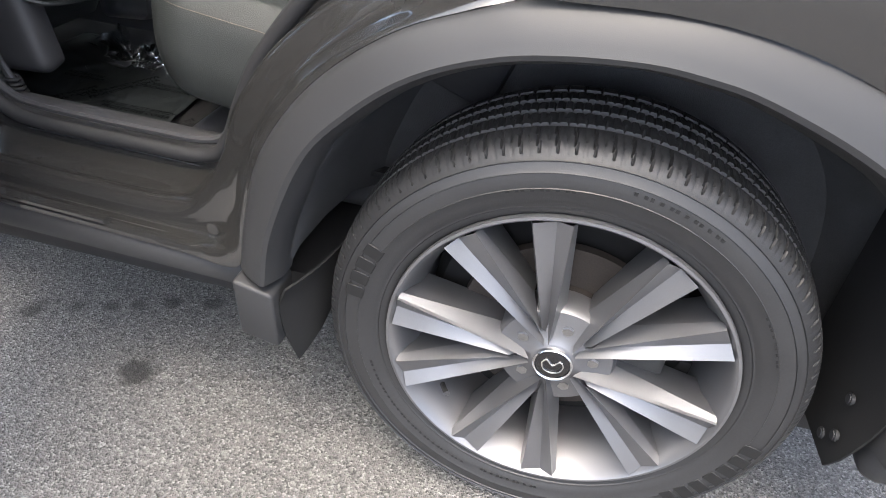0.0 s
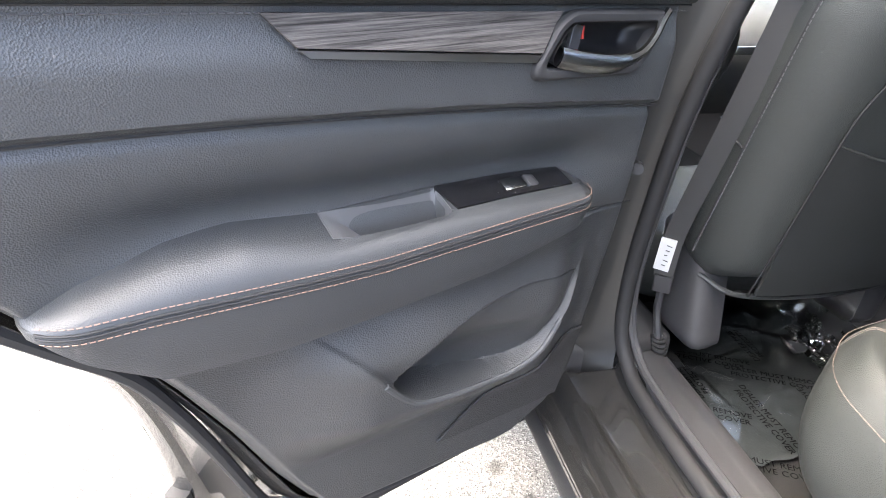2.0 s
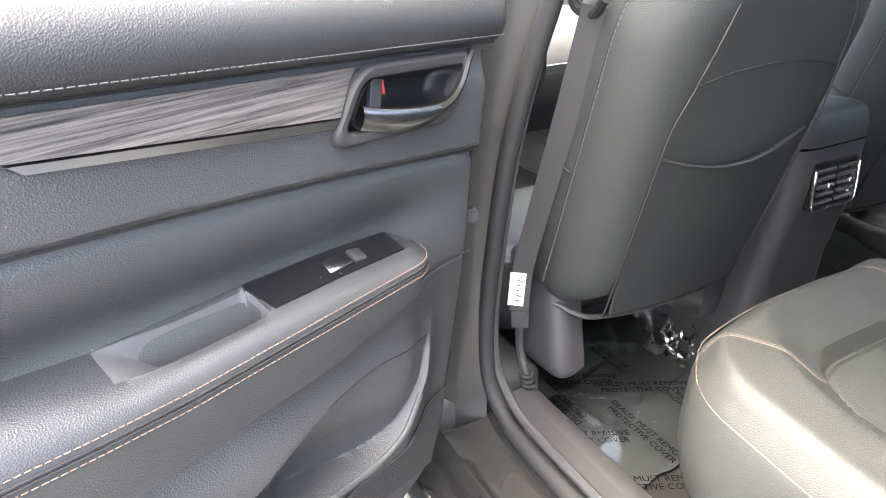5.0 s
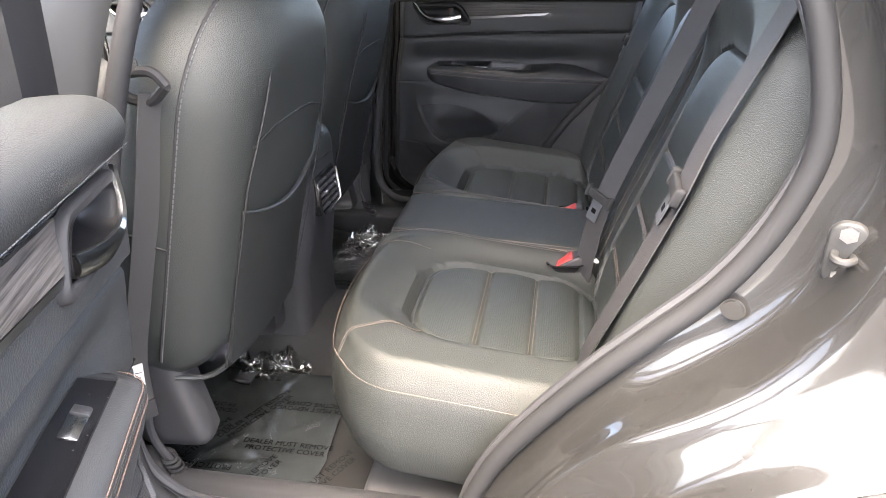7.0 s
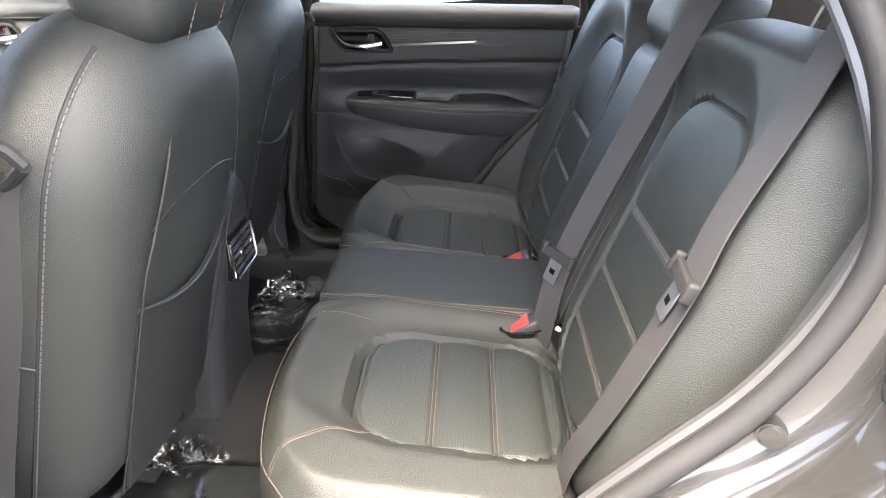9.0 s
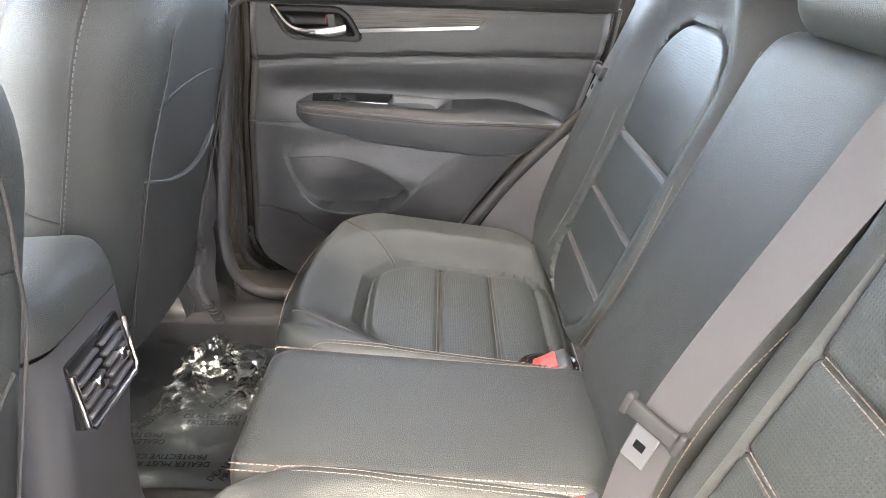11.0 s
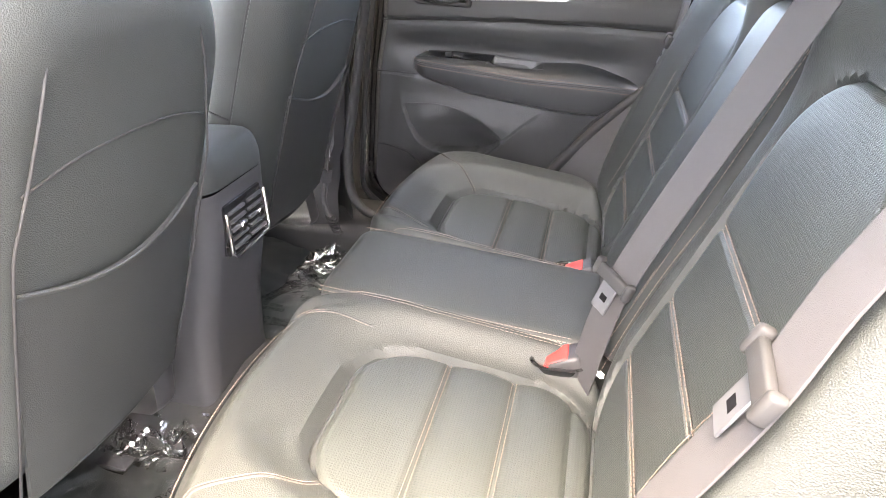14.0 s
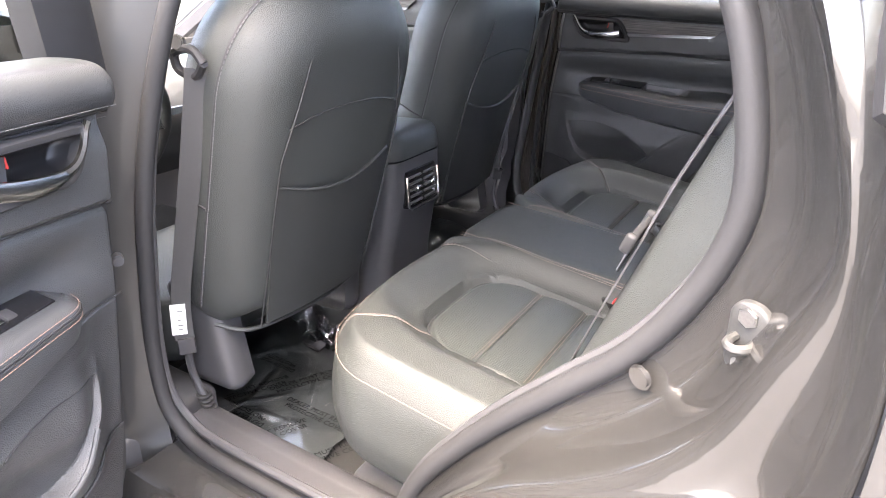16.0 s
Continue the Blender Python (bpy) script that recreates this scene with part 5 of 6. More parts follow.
def build_door(label, where, open_door):
    """where(u, v, z): from the panel's front edge rearwards, out of the panel, up."""
    d = new("car_door")
    d.parent = car
    tagged(d, label)
    ux = (where(1, 0, 1) - where(0, 0, 1)).normalized()
    vx = (where(0, 1, 1) - where(0, 0, 1)).normalized()
    wx = Vector((0, 0, 1))
    face = Matrix((ux, wx, vx)).transposed().to_4x4()
    flat_ = Matrix((ux, vx, wx)).transposed().to_4x4()

    rows = []
    nz = 260 if open_door else 130
    for k in range(nz + 1):
        z = 0.458 + 0.782 * k / nz
        a, b = edge_at(FRONT_EDGE, z), edge_at(REAR_EDGE, z)
        row = [where(a - 0.004, door_lean(z) - 0.045, z)]
        nu = 300 if open_door else 150
        for j in range(nu + 1):
            t = j / nu
            e = min(t, 1 - t) * (b - a)
            u = a + (b - a) * t
            low = smoothstep(0.458, 0.485, z)
            row.append(where(u, door_relief(u, z) - handle_well(u, z) - 0.03 * (1 - smoothstep(0, 0.022, e)) - 0.03 * (1 - low), z))
        row.append(where(b + 0.004, door_lean(z) - 0.045, z))
        rows.append(row)
    cutk = int(nz * (1.151 - 0.458) / 0.782)
    split = int(nz * (0.897 - 0.458) / 0.782)
    part("door_panel", thick(skin(rows[split:cutk + 1]), 0.002), DOOR_VINYL, d, "soft black upper door panel")
    part("lower_panel", thick(skin(rows[:split + 1]), 0.002), PANEL_HARD, d, "hard grained black lower door panel")
    rows = []
    sect = catmull([(0.0, 1.151, 0), (0.011, 1.155, 0), (0.020, 1.162, 0), (0.027, 1.173, 0), (0.031, 1.188, 0), (0.029, 1.206, 0), (0.020, 1.222, 0), (0.004, 1.234, 0), (-0.018, 1.240, 0), (-0.05, 1.242, 0), (-0.085, 1.241, 0)], 40)
    for q in sect:
        a, b = edge_at(FRONT_EDGE, 1.151) - 0.008, edge_at(REAR_EDGE, 1.151) + 0.004
        row = []
        for j in range(121):
            t = j / 120
            t = 0.5 - 0.5 * math.cos(math.pi * t)
            u = a + (b - a) * t
            e = min(t, 1 - t) * (b - a)
            s = math.sqrt(max(0.0, 1 - (1 - min(e / 0.028, 1)) ** 2))
            row.append(where(u, door_relief(u, 1.151) + 0.72 * q.x * (0.5 + 0.5 * s) - 0.010 * (1 - s), 1.151 + (q.y - 1.151) * (0.58 + 0.10 * s)))
        rows.append(row)
    part("upper_pad", thick(skin(rows), 0.002), PAD_VINYL, d, "soft black pad along the window sill")

    def line(f, u0, u1, n, lift=0.001):
        out = []
        for k in range(n):
            u = u0 + (u1 - u0) * k / (n - 1)
            z = f(u)
            out.append(where(u, door_relief(u, z) + lift, z))
        return out

    part("pad_seam", tube(line(lambda u: 1.1505, 0.056, 0.785, 60, -0.0005), 0.0016, sides=6), RUBBER, d)
    for zz, out in ((1.1595, 0.0178), (1.1445, 0.0012)):
        stitches([where(u, door_relief(u, min(zz, 1.151)) + out, zz) for u in [0.062 + 0.71 * k / 119 for k in range(120)]], 0.0045, 0.0018, 0.0006, mat=THREAD_GREY, parent=d, up=vx)
    part("panel_joint", tube(line(lambda u: door_crease(u) - 0.002, 0.066, 0.785, 60, 0.0005), 0.0015, sides=6), RUBBER, d)
    part("panel_joint", tube(line(lambda u: 0.896 + 0.04 * u, 0.058, 0.18, 14, 0.0005), 0.0013, sides=6), RUBBER, d)
    # trim strip with a slanted rear end, chrome below it
    rows = []
    for s in (0.0, 0.33, 0.66, 1.0):
        row = []
        for k in range(25):
            t = k / 24
            u = (0.285 - 0.026 * s) * (1 - t) + (0.530 + 0.025 * s) * t
            z = 1.108 + 0.012 * t + (0.0375 - 0.012 * t) * s
            row.append(where(u, door_relief(u, z) + 0.004, z))
        rows.append(row)
    part("trim_strip", thick(skin(rows), 0.004), WOOD, d, "dark wood-grain trim strip")
    rows = []
    for s, out in ((0.0, 0.001), (0.12, 0.006), (0.88, 0.007), (1.0, 0.004)):
        row = []
        for k in range(25):
            t = k / 24
            u = (0.290 - 0.005 * s) * (1 - t) + (0.519 + 0.011 * s) * t
            z = 1.0985 + 0.0135 * t + (0.0095 - 0.0015 * t) * s
            row.append(where(u, door_relief(u, z) + out, z))
        rows.append(row)
    part("chrome_strip", thick(skin(rows), 0.002), STRIP_METAL, d, "satin chrome strip")
    # handle: a slanted bezel, a dished cup, the lever with its wide blade and the lock
    hv = door_relief(0.2, 1.114)
    hb = pillow(0.080, 0.034, 0.022, [(0.0, -0.004), (0.002, 0.004), (0.007, 0.0055), (0.012, 0.003), (0.0135, -0.01), (0.0145, -0.045)], None, n=60, step=0.004, skew=-0.62)
    hb.transform(Matrix.Translation(where(0.200, hv + 0.004, 1.114)) @ face)
    h = part("door_handle", hb, RUBBER, d, "inside door handle in a dark bezel")
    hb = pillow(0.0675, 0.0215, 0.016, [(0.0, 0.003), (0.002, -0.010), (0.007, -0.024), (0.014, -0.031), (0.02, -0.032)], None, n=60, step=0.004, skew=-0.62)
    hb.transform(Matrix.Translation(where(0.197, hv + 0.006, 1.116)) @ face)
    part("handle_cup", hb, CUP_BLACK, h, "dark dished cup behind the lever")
    spine = catmull([(0.108, 1.146, 0.007), (0.118, 1.138, 0.010), (0.133, 1.121, 0.015), (0.152, 1.106, 0.018), (0.175, 1.0985, 0.019), (0.205, 1.0965, 0.018), (0.235, 1.099, 0.014), (0.262, 1.104, 0.009)], 40)
    rows = [[], [], [], [], [], []]
    for k, p in enumerate(spine):
        t = k / 39
        half = 0.0048 + 0.0062 * smoothstep(0.25, 0.75, t)
        q = spine[min(k + 1, 39)] - spine[max(k - 1, 0)]
        nu, nz_ = -q.y / math.hypot(q.x, q.y), q.x / math.hypot(q.x, q.y)
        for row, (w, out) in zip(rows, ((1.0, -0.003), (0.92, 0.001), (0.3, 0.0035), (-0.4, 0.0025), (-0.92, -0.001), (-1.0, -0.004))):
            row.append(where(p.x + nu * half * w, hv + p.z + out, p.y + nz_ * half * w))
    part("handle_lever", thick(skin(rows), 0.002), DARK_CHROME, d, "chrome handle lever")
    part("lock_tab", tube([where(0.2185, hv - 0.010, 1.130), where(0.2170, hv - 0.010, 1.117)], 0, flat=(0.0014, 0.002), up=vx), RED, d, "red lock marker")
    part("lock_block", tube([where(0.226, hv - 0.010, 1.131), where(0.232, hv - 0.008, 1.106)], 0, flat=(0.007, 0.003), up=vx), PLASTIC, d)

    # armrest: a padded shelf that slopes outwards, rounded at both ends, with a pull cup sunk in its top
    ARM_TOP = [(0.160, 0.950), (0.19, 0.961), (0.28, 0.964), (0.371, 0.963), (0.50, 0.957), (0.582, 0.962), (0.64, 0.957), (0.71, 0.941), (0.754, 0.924)]
    ARM_SEAM = [(0.160, 0.940), (0.189, 0.940), (0.328, 0.930), (0.458, 0.921), (0.569, 0.920), (0.665, 0.918), (0.744, 0.914), (0.754, 0.912)]
    ARM_LOW = [(0.160, 0.905), (0.313, 0.868), (0.452, 0.852), (0.561, 0.842), (0.662, 0.842), (0.734, 0.885), (0.754, 0.898)]
    base = 0.004

    def cup(u):
        return smoothstep(0.366, 0.373, u) * (1 - smoothstep(0.42, 0.505, u))

    def arm(u):
        """The section's outer reach, its seam, and the section itself as (reach, height) pairs."""
        nose = math.sqrt(max(0.0, 1 - (1 - min((u - 0.160) / 0.045, 1)) ** 2))
        tail = math.sqrt(max(0.0, 1 - (1 - min((0.754 - u) / 0.05, 1)) ** 2))
        out = (0.012 + 0.056 * nose) * (0.35 + 0.65 * tail) - 0.010 * smoothstep(0.5, 0.74, u)
        zs, end = table(ARM_SEAM, u), (0.35 + 0.65 * nose) * (0.15 + 0.85 * tail)
        zt, zl = zs + (table(ARM_TOP, u) - zs) * end, zs + (table(ARM_LOW, u) - zs) * end
        zg, w = zs + 0.60 * (zt - zs), cup(u)
        sec = [(0.0, zt + 0.003), (0.14, zt), (0.24, zt * 0.85 + zg * 0.15 - 0.050 * w), (0.45, zt * 0.5 + zg * 0.5 - 0.046 * w), (0.60, zt * 0.2 + zg * 0.8 - 0.036 * w), (0.66, zg + 0.002 - 0.003 * w), (0.72, zg - 0.001), (0.80, zg * 0.88 + zs * 0.12), (0.90, zg * 0.64 + zs * 0.36), (0.97, zg * 0.32 + zs * 0.68), (1.0, zs), (0.995, zs - 0.012 * end), (0.95, zl + 0.024 * end), (0.88, zl + 0.008 * end), (0.6, zl), (0.0, zl - 0.012)]
        back = smoothstep(0.48, 0.58, u)
        for k in range(2, 10):
            q, z = sec[k]
            sec[k] = (q, z + (zs + (zt - zs) * (1 - ((q - 0.1) / 0.9) ** 2) ** 0.6 - z) * back)
        return out, zs, sec

    def arm_point(u, q, lift):
        out, zs, sec = arm(u)
        return where(u, base + out * q, table(sec[:7], q) + lift)

    secs = []
    for k in range(141):
        u = 0.160 + 0.594 * k / 140
        out, zs, sec = arm(u)
        secs.append([where(u, base + out * q, z) for q, z in sec])
    bm = skin(secs)
    bm.verts.ensure_lookup_table()
    bm.faces.new(bm.verts[:16])
    bm.faces.new(bm.verts[-16:])
    part("armrest", bm, ARM_VINYL, d, "padded black armrest with brown double stitching")
    run = []
    for k in range(90):
        u = 0.164 + 0.580 * k / 89
        out, zs, sec = arm(u)
        run.append(where(u, base + out + 0.0004, zs - 0.001))
    for dz in (-0.0018, 0.0018):
        part("armrest_seam", tube([p + wx * dz for p in run], 0.0011, sides=6), RUBBER, d)
    for dz in (-0.0068, 0.0072):
        stitches([p + wx * dz - vx * (0.0012 if dz > 0 else 0.0) for p in run], 0.0042, 0.0018, 0.00065, mat=THREAD, parent=d, up=vx)
    # switch panel with a slanted rear end, and its two keys
    rows = []
    for k in range(23):
        row = []
        for q, lift in ((0.13, -0.004), (0.14, 0.002), (0.3, 0.002), (0.5, 0.002), (0.65, 0.002), (0.67, -0.004)):
            u = 0.192 + 0.012 * q + ((0.370 - 0.014 * q) - 0.192 - 0.012 * q) * k / 22
            row.append(arm_point(u, q, lift))
        rows.append(row)
    part("switch_panel", thick(skin(rows), 0.003), GLOSS_BLACK, d, "glossy black window switch panel")
    for du, half, tilt, m2 in ((0.276, 0.0145, 5, DARK_CHROME), (0.250, 0.0085, -12, PLASTIC)):
        b2 = box(-half, half, -0.0085, 0.0085, -0.003, 0.0022, 0.001, 2)
        b2.transform(Matrix.Translation(arm_point(du, 0.42, 0.002)) @ flat_ @ Matrix.Rotation(radians(-24), 4, "X") @ Matrix.Rotation(radians(tilt), 4, "Y"))
        part("window_switch", b2, m2, d)
    rows = []
    for k in range(31):
        u = 0.367 + 0.133 * k / 30
        rows.append([arm_point(u, q, 0.0012) for q in (0.15, 0.19, 0.24, 0.34, 0.45, 0.60, 0.64)])
    part("pull_cup", thick(skin(rows), 0.001), GREY_PLASTIC, d, "open grey pull cup in the armrest")
    # pocket lip and speaker
    rim = []
    for k in range(60):
        u = 0.178 + 0.270 * k / 59
        z = table(POCKET_LOW, u) - 0.006
        rim.append(where(u, door_relief(u, z - 0.006) + 0.0, z))
    edge = [(u, table(POCKET_HIGH, u)) for u in [0.32 - 0.0042 * k for k in range(42)]] + [(u, table(POCKET_LOW, u) + 0.004) for u in [0.15 + 0.004 * k for k in range(18)]]
    part("pocket_edge", tube([where(u, door_relief(u, z) + 0.0003, z) for u, z in edge], 0.0011, sides=6), RUBBER, d)
    part("pocket_rim", tube(rim, 0.004, 70, sides=8), PLASTIC_SOFT, d, "rounded lip of the map pocket")
    rows = []
    for j in range(33):
        t = j / 32
        row = []
        for k in range(41):
            q = k / 40
            u = 0.092 - 0.012 * t + (0.225 - 0.127 * t) * q
            z = 0.548 + 0.137 * t - 0.004 * q
            row.append(where(u, door_relief(u, z) + 0.003, z))
        rows.append(row)
    part("speaker_grille", thick(skin(rows), 0.002), GRILLE, d, "perforated black speaker grille")
    corners = ((0.092, 0.548), (0.080, 0.685), (0.178, 0.681), (0.317, 0.544), (0.092, 0.548))
    ring = [(p[0] + (q[0] - p[0]) * k / 14, p[1] + (q[1] - p[1]) * k / 14) for p, q in zip(corners, corners[1:]) for k in range(14)]
    part("grille_rim", tube([where(u, door_relief(u, z) + 0.003, z) for u, z in ring], 0.002, sides=6), RUBBER, d)

    # the shell behind the panel: flange, sealing rubber, outer skin
    P1 = [(0.045, 1.20), (0.055, 1.05), (0.048, 0.9), (0.054, 0.69), (0.058, 0.58), (0.085, 0.525), (0.145, 0.482), (0.30, 0.452), (0.41, 0.455), (0.50, 0.488), (0.548, 0.572), (0.594, 0.67), (0.647, 0.768), (0.68, 0.818), (0.74, 0.87), (0.79, 0.94), (0.805, 1.06), (0.805, 1.20)]
    P3 = [(-0.10, 1.20), (-0.11, 1.05), (-0.115, 0.9), (-0.115, 0.55), (-0.105, 0.36), (-0.06, 0.322), (0.06, 0.305), (0.2, 0.288), (0.36, 0.268), (0.53, 0.252), (0.61, 0.285), (0.638, 0.40), (0.656, 0.54), (0.676, 0.63), (0.708, 0.705), (0.755, 0.768), (0.82, 0.83), (0.86, 0.92), (0.87, 1.06), (0.87, 1.20)]
    a = catmull([(u, door_lean(z) - 0.03, z) for u, z in P1], 90)
    b = catmull([(u, -0.155 - 0.09 * max(0.95 - z, 0), z) for u, z in P3], 90)
    rows = []
    for t, dv in ((0, 0), (0.08, -0.012), (0.3, -0.045), (0.5, -0.06), (0.62, -0.055), (0.75, -0.02), (0.9, -0.004), (1.0, 0.0), (1.0, -0.008)):
        rows.append([where(p.lerp(q, t).x, p.y + (q.y - p.y) * t + dv * 0.5, p.lerp(q, t).z) for p, q in zip(a, b)])
    sh = part("door_shell", thick(skin(rows), 0.0015), PAINT, d, "dark grey metallic painted door shell")
    outer = []
    fe, re_ = [(0.45, 0.258), (-0.06, 0.322), (-0.115, 0.55), (-0.115, 0.9), (-0.10, 1.20)], [(0.53, 0.252), (0.61, 0.285), (0.638, 0.40), (0.656, 0.54), (0.676, 0.63), (0.708, 0.705), (0.755, 0.768), (0.82, 0.83), (0.86, 0.92), (0.87, 1.06), (0.87, 1.20)]
    for k in range(24):
        z = 0.258 + 0.942 * k / 23
        lo, hi = edge_at(fe, z), edge_at(re_, z)
        outer.append([where(lo + (hi - lo) * j / 12, -0.165 - 0.09 * max(0.95 - z, 0), z) for j in range(13)])
    part("outer_skin", thick(skin(outer), 0.002), PAINT, d)
    mid = [p.lerp(q, 0.22) for p, q in zip(a, b)]
    part("door_rubber", tube([where(p.x, p.y + 0.006, p.z) for p in mid[2:-2]], 0.009, sides=8), RUBBER, d, "black rubber door seal")
    part("bottom_strip", tube([where(p.x, p.y + 0.016, p.z + 0.014) for p in b[32:62]], 0, flat=(0.016, 0.010), up=wx), RUBBER, d, "black rubber strip under the door")
    if open_door:
        for u, v, z, r in ((0.552, -0.125, 0.392, 0.012), (0.585, -0.12, 0.455, 0.010)):
            part("flange_bolt", disc(where(u, v, z), r, vx, 0.012, 8, 0.002), ZINC, d)
    # window frame and glass
    part("window_frame", tube([where(-0.03, -0.07, 1.18), where(0.02, -0.04, 1.38), where(0.10, -0.0, 1.56), where(0.40, 0.01, 1.60), where(0.66, -0.01, 1.52), where(0.76, -0.05, 1.36), where(0.80, -0.08, 1.18)], 0, 40, flat=(0.024, 0.03), up=vx), RUBBER, d, "black window frame")
    rows = []
    for q, out in ((-0.052, -0.05), (-0.05, -0.016), (-0.03, -0.008), (0.03, -0.006), (0.052, -0.014), (0.056, -0.045)):
        rows.append([where(q - 0.01 + 0.27 * (z - 1.18), out - 0.01 + 0.16 * (z - 1.18), z) for z in (1.18, 1.26, 1.34, 1.42, 1.5, 1.56)])
    part("window_pillar", thick(skin(rows), 0.003), RUBBER, d, "black plastic trim of the window pillar")
    rows = [[where(u, -0.06 + 0.18 * (z - 1.22), z) for u in (0.02 + 0.25 * (z - 1.22), 0.4, 0.77 - 0.35 * (z - 1.22))] for z in (1.18, 1.4, 1.57)]
    part("window_glass", thick(skin(rows), 0.004), GLASS, d, "tinted window glass").visible_shadow = False


def wood_material():
    m = material("wood_grain", (0.07, 0.062, 0.058), 0.52, spec=0.25, bump=0.1, vary=0.2)
    nt = m.node_tree
    n, l = nt.nodes, nt.links
    b = n["Principled BSDF"]
    w = n.new("ShaderNodeTexNoise")
    w.inputs["Scale"].default_value = 1.0
    w.inputs["Detail"].default_value = 8
    w.inputs["Roughness"].default_value = 0.7
    tc = n.new("ShaderNodeTexCoord")
    mp = n.new("ShaderNodeMapping")
    mp.inputs["Scale"].default_value = (9, 9, 420)
    mp.inputs["Rotation"].default_value = (0.0, 0.012, 0.0)
    l.new(tc.outputs["Object"], mp.inputs["Vector"])
    l.new(mp.outputs[0], w.inputs["Vector"])
    r = n.new("ShaderNodeValToRGB")
    r.color_ramp.elements[0].color = (0.011, 0.010, 0.0095, 1)
    r.color_ramp.elements[1].color = (0.105, 0.097, 0.09, 1)
    r.color_ramp.elements[0].position, r.color_ramp.elements[1].position = 0.36, 0.66
    l.new(w.outputs["Fac"], r.inputs[0])
    l.new(r.outputs[0], b.inputs["Base Color"])
    return m


WOOD = wood_material()
GRILLE = material("speaker_mesh", (0.020, 0.020, 0.021), 0.6, bump=1.0, bump_scale=420, pattern="cells", vary=0.05)

build_door("closed rear door with a black panel", lambda u, v, z: Vector((-1.09 + u + 0.13 * (z - 0.95), 1.71 - v, z - 0.018 - 0.015 * u)), False)
OPEN = radians(69)
DX, DY = math.cos(OPEN), -math.sin(OPEN)
NX, NY = math.sin(OPEN), math.cos(OPEN)
DOOR_O = Vector((-1.005, 0.122, -0.024))
build_door("open rear door with a black leather panel", lambda u, v, z: Vector((DOOR_O.x + DX * u + NX * v, DOOR_O.y + DY * u + NY * v, DOOR_O.z + z + 0.054 * (u - 0.1))), True)

build_door("closed front door seen past the seats", lambda u, v, z: Vector((-2.12 + u * 1.1, 1.665 - v, z)), False)
build_door("closed front door beside the front seat", lambda u, v, z: Vector((-2.12 + u * 1.1, 0.155 + v, z)), False)


# ---- floor covers ----
def film_height(x, y):
    return 0.3805 + 0.0025 * noise.noise(Vector((x * 9, y * 9, 0))) + 0.03 * smoothstep(-1.18, -1.32, x)


def build_film(y0, y1, label, seed, turns):
    t = thing("floor_cover", label, "floor cover", "protective floor covers")
    rows = []
    for i in range(46):
        row = []
        for j in range(40):
            x, y = -1.36 + (0.46 - 0.09 * (y1 - y0) * j / 39) * i / 45, y0 + (y1 - y0) * j / 39
            ripple = 0.0012 * noise.noise(Vector((x * 60 + seed, y * 25, 1)))
            row.append(Vector((x + 0.006 * noise.noise(Vector((y * 30, seed, 3))), y + 0.006 * noise.noise(Vector((x * 30, seed, 5))), film_height(x, y) + ripple)))
        rows.append(row)
    part("film", thick(skin(rows), 0.0008), FILM, t, "clear film with black print over grey fabric")
    # printed words, row after row, turned this way and that
    for x, y, ang, words in turns:
        m = Matrix.Translation((x, y, film_height(x, y) + 0.003)) @ Matrix.Rotation(radians(ang), 4, "Z")
        text_mesh(words, 0.0185, m, INK, t, "printed_line", 0.0001)
    # the loose clear sheet above, creased along straight folds
    rnd = random.Random(seed)
    folds = [(rnd.uniform(-1.34, -0.92), rnd.uniform(y0, y1), rnd.uniform(0, math.pi), rnd.uniform(0.05, 0.16), rnd.uniform(0.0025, 0.006)) for _ in range(34)]
    rows = []
    for i in range(121):
        row = []
        for j in range(121):
            x, y = -1.355 + (0.45 - 0.09 * (y1 - y0) * j / 120) * i / 120, y0 + 0.004 + (y1 - y0 - 0.008) * j / 120
            z = film_height(x, y) + 0.0045 + 0.002 * noise.noise(Vector((x * 14, y * 14, seed)))
            for fx, fy, an, ln, hi in folds:
                along, off = (x - fx) * math.cos(an) + (y - fy) * math.sin(an), abs(-(x - fx) * math.sin(an) + (y - fy) * math.cos(an))
                if abs(along) < ln and off < 0.012:
                    z += hi * (1 - (along / ln) ** 2) * (1 - off / 0.012)
            row.append(Vector((x, y, z)))
        rows.append(row)
    part("clear_sheet", skin(rows), CLEAR_FILM, t, "clear creased plastic sheet")
    # gathered film, crumpled into glassy folds
    heaps = ((-1.24, 0.755, 0.10), (-1.17, 0.765, 0.13), (-1.09, 0.775, 0.10)) if y0 < MID else ((-1.12, 1.49, 0.12), (-1.04, 1.46, 0.10), (-1.13, 1.36, 0.09), (-0.99, 1.36, 0.08))
    for cx, cy, w in heaps:
        rows = []
        for i in range(24):
            row = []
            for j in range(24):
                x, y = cx + w * (i / 23 - 0.5) * 1.1, cy + w * 1.3 * (j / 23 - 0.5)
                e = math.sin(math.pi * i / 23) * math.sin(math.pi * j / 23)
                z = film_height(x, y) + 0.003 + 0.044 * e ** 0.7 * (0.1 + abs(noise.noise(Vector((x * 22 + seed, y * 70, 2)))) * 1.9)
                row.append(Vector((x + 0.02 * noise.noise(Vector((x * 50, y * 50, 7 + seed))), y + 0.02 * noise.noise(Vector((x * 50, y * 50, 17 + seed))), z)))
            rows.append(row)
        part("crumpled_fold", skin(rows), CLEAR_FILM, t, "crumpled clear plastic film", smooth=False)


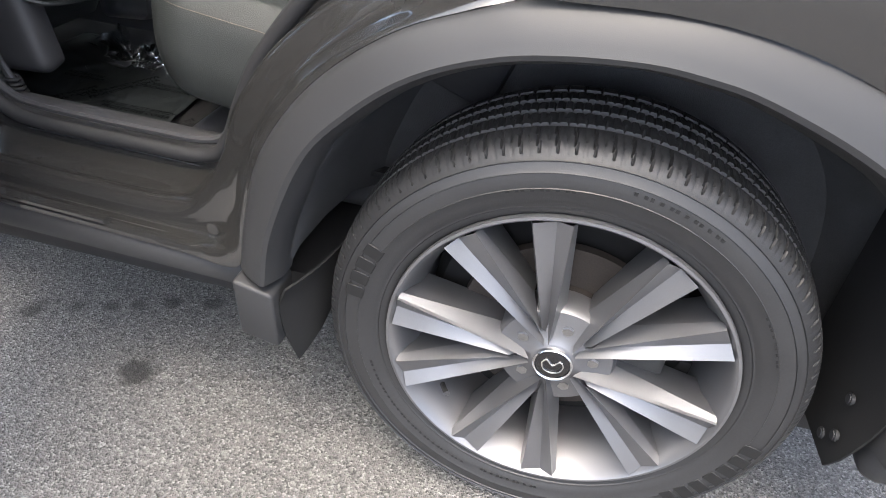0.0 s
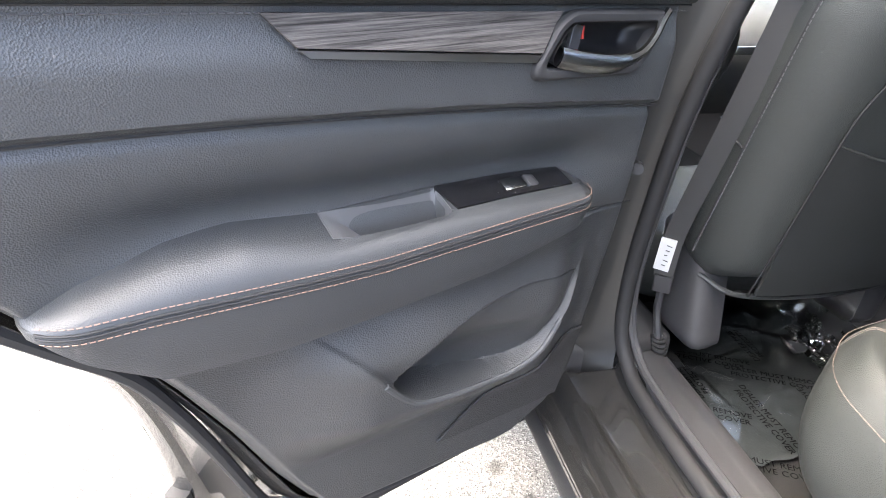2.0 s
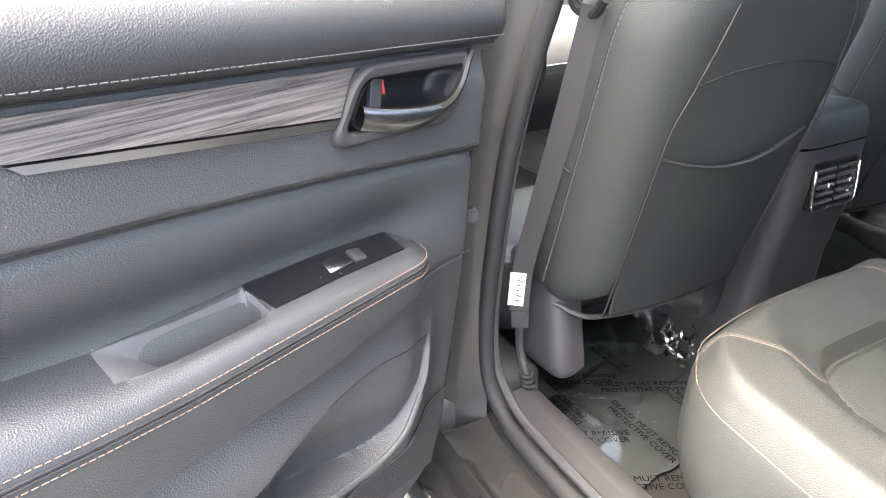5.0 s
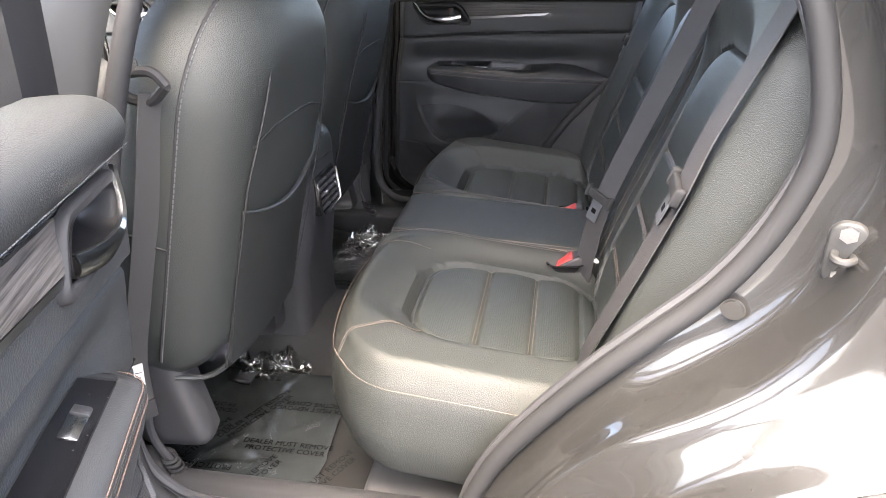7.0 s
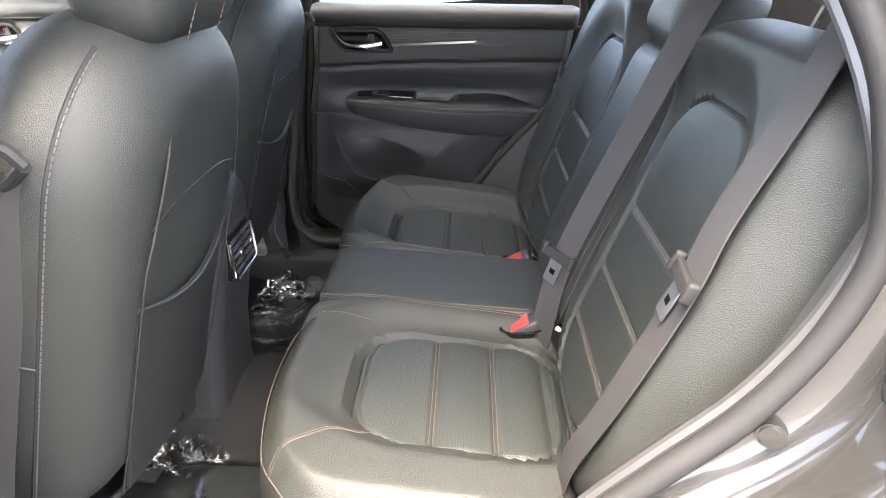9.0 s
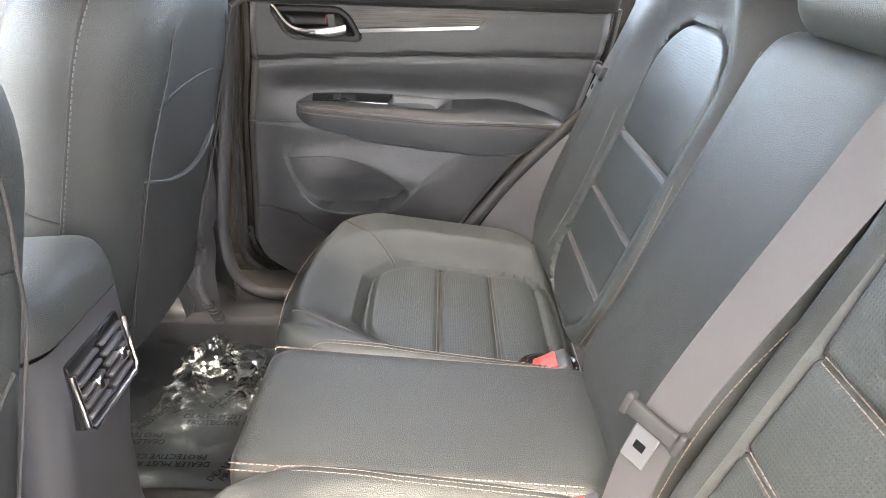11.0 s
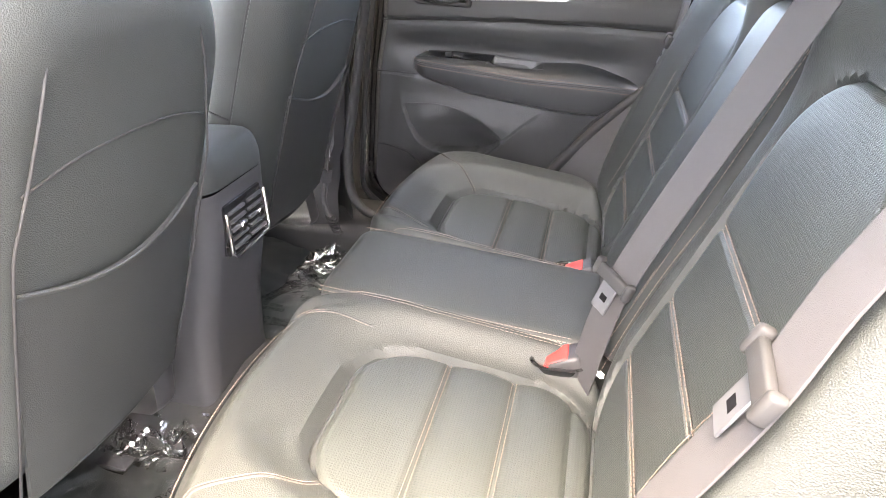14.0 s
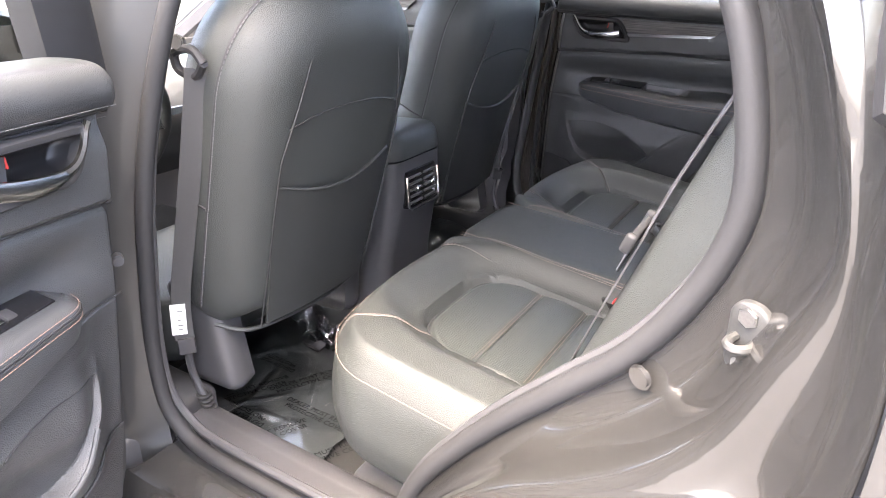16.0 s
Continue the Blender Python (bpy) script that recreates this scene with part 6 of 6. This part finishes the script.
def clear_film():
    """Thin clear plastic: see-through, with a sharp sheen."""
    m = bpy.data.materials.new("clear_film")
    m.use_nodes = True
    n, l = m.node_tree.nodes, m.node_tree.links
    n.remove(n["Principled BSDF"])
    clear, gloss, mix, edge = n.new("ShaderNodeBsdfTransparent"), n.new("ShaderNodeBsdfGlossy"), n.new("ShaderNodeMixShader"), n.new("ShaderNodeFresnel")
    clear.inputs["Color"].default_value = (0.95, 0.965, 0.965, 1)
    gloss.inputs["Roughness"].default_value = 0.06
    edge.inputs["IOR"].default_value = 1.5
    l.new(edge.outputs[0], mix.inputs[0])
    l.new(clear.outputs[0], mix.inputs[1])
    l.new(gloss.outputs[0], mix.inputs[2])
    l.new(mix.outputs[0], n["Material Output"].inputs["Surface"])
    return m


CLEAR_FILM = clear_film()
DEALER = "DEALER MUST REMOVE\nPROTECTIVE COVER"
build_film(0.335, 0.80, "clear plastic protective film over a black floor mat", 3, [(-1.00, 0.47, 0, DEALER), (-1.19, 0.45, 62, DEALER), (-1.17, 0.39, 180, DEALER), (-1.03, 0.385, 62, "MUST REMOVE\nCTIVE COVER"), (-0.97, 0.60, 180, DEALER), (-1.10, 0.56, 62, DEALER), (-1.24, 0.56, 180, DEALER), (-0.90, 0.39, 62, DEALER)])
build_film(2 * MID - 0.78, 1.535, "clear plastic protective film over a grey floor mat", 8, [(-1.02, 1.28, 0, DEALER), (-1.12, 1.17, 180, DEALER), (-1.16, 1.33, 62, DEALER), (-0.96, 1.20, 62, DEALER), (-1.22, 1.22, 180, DEALER), (-1.02, 1.40, 62, DEALER)])


# ---- front belts at the pillar ----
def build_front_belt(far):
    t = thing("seat_belt", "black webbing belt hanging beside the centre pillar", "seat belt", "front seat belts")
    f = (lambda p: (p[0], 2 * MID - p[1], p[2])) if far else (lambda p: p)
    part("webbing", tube([f(p) for p in ((-0.945, 0.285, 1.16), (-1.0, 0.28, 1.0), (-1.05, 0.278, 0.87), (-1.093, 0.275, 0.75), (-1.108, 0.275, 0.66))], 0, 30, flat=(0.017, 0.0012), up=(0.8, -0.6, 0.2) if not far else (0.8, 0.6, 0.2)), BELT_BLACK, t)
    lab = tube([f(p) for p in ((-1.097, 0.268, 0.74), (-1.108, 0.268, 0.675))], 0, flat=(0.0135, 0.0012), up=(0.8, -0.6, 0.2) if not far else (0.8, 0.6, 0.2))
    part("belt_label", lab, WHITE, t, "white care label with grey print")
    bm = bmesh.new()
    for k in range(5):
        z = 0.728 - 0.01 * k
        tube([f((-1.0985 - 0.0018 * k + 0.003, 0.2645, z)), f((-1.0985 - 0.0018 * k + 0.012 - 0.003 * (k % 3), 0.2685, z))], 0.0008, sides=4, bm=bm)
    part("print_bars", bm, GREY_PLASTIC, t)
    part("boot", tube([f(p) for p in ((-1.108, 0.278, 0.665), (-1.114, 0.281, 0.63))], 0, flat=(0.016, 0.008), up=(0.8, -0.6, 0.2)), PLASTIC, t)
    part("anchor_rod", tube([f(p) for p in ((-1.114, 0.281, 0.635), (-1.122, 0.286, 0.58), (-1.108, 0.29, 0.525))], 0.0075, 12), PLASTIC, t)
    for k in range(6):
        c = Vector(f((-1.108 + 0.0035 * k, 0.29, 0.53 - 0.0085 * k)))
        ring = [c + Vector((0.011 * math.cos(a), 0.011 * math.sin(a), -0.002 * math.cos(a))) for a in [2 * math.pi * q / 14 for q in range(14)]]
        part("gaiter_rib", tube(ring, 0.004, sides=6, closed=True), RUBBER, t)
    part("guide_ring", tube([f(p) for p in ((-0.915, 0.275, 1.17), (-0.93, 0.27, 1.19), (-0.975, 0.275, 1.185), (-0.98, 0.28, 1.16), (-0.95, 0.285, 1.15), (-0.915, 0.275, 1.17))], 0.007, 30), RUBBER, t, "black plastic belt guide")
    part("guide_bolt", disc(f((-0.955, 0.268, 1.20)), 0.012, (0.5, -1 if not far else 1, 0), 0.012, 6), ZINC, t)


build_front_belt(False)
build_front_belt(True)


# ---- dashboard ----
def build_dash():
    t = thing("dashboard", "black dashboard with a satin trim line", "dashboard")
    rows = []
    for x, z in ((-2.0, 0.72), (-1.93, 0.80), (-1.90, 0.92), (-1.93, 1.0), (-2.0, 1.06), (-2.2, 1.08), (-2.5, 1.06)):
        rows.append([Vector((x - 0.05 * abs((y - MID) / 0.75) ** 2, y, z)) for y in (0.16, 0.35, 0.55, 0.75, 0.91, 1.1, 1.3, 1.5, 1.66)])
    part("dash_body", thick(skin(rows), 0.01), PLASTIC_SOFT, t)
    part("dash_trim", tube([(-1.90, 0.2, 0.93), (-1.885, 0.5, 0.93), (-1.88, 0.91, 0.93), (-1.885, 1.3, 0.93), (-1.90, 1.62, 0.93)], 0, flat=(0.012, 0.006), up=(1, 0, 0)), CHROME, t)
    for y in (0.26, 1.56):
        part("dash_vent", disc((-1.90, y, 0.985), 0.045, (1, 0, 0.2), 0.03, 32, 0.006), GLOSS_BLACK, t)
    w = thing("steering_wheel", "black leather steering wheel", "steering wheel")
    ring = [(-1.66 + 0.07 * math.sin(a), 0.53 + 0.185 * math.cos(a), 0.95 + 0.17 * math.sin(a)) for a in [2 * math.pi * k / 40 for k in range(40)]]
    part("wheel_rim", tube(ring, 0.016, closed=True, sides=12), LEATHER_SIDE, w)
    part("wheel_hub", disc((-1.70, 0.53, 0.95), 0.07, (0.92, 0, -0.38), 0.05, 32, 0.01), PLASTIC, w)
    for a in (0.0, math.pi, -1.57):
        part("spoke", tube([(-1.69, 0.53 + 0.05 * math.cos(a), 0.95 + 0.05 * math.sin(a)), (-1.66 + 0.07 * math.sin(a), 0.53 + 0.18 * math.cos(a), 0.95 + 0.165 * math.sin(a))], 0, flat=(0.018, 0.008), up=(1, 0, 0)), CHROME, w)


build_dash()

# seats, belts and console follow the cabin's rake
for ob in bpy.data.objects:
    if ob.parent is None and ob.type == "EMPTY" and ob.name.split(".")[0] in ("rear_bench_seat", "rear_seat_back", "headrest", "belt_buckle", "seat_belt", "front_seat", "centre_console", "dashboard", "steering_wheel"):
        ob.matrix_basis = CABIN
far_front_seat.matrix_basis = Matrix.Translation((-0.075, 0, 0)) @ CABIN
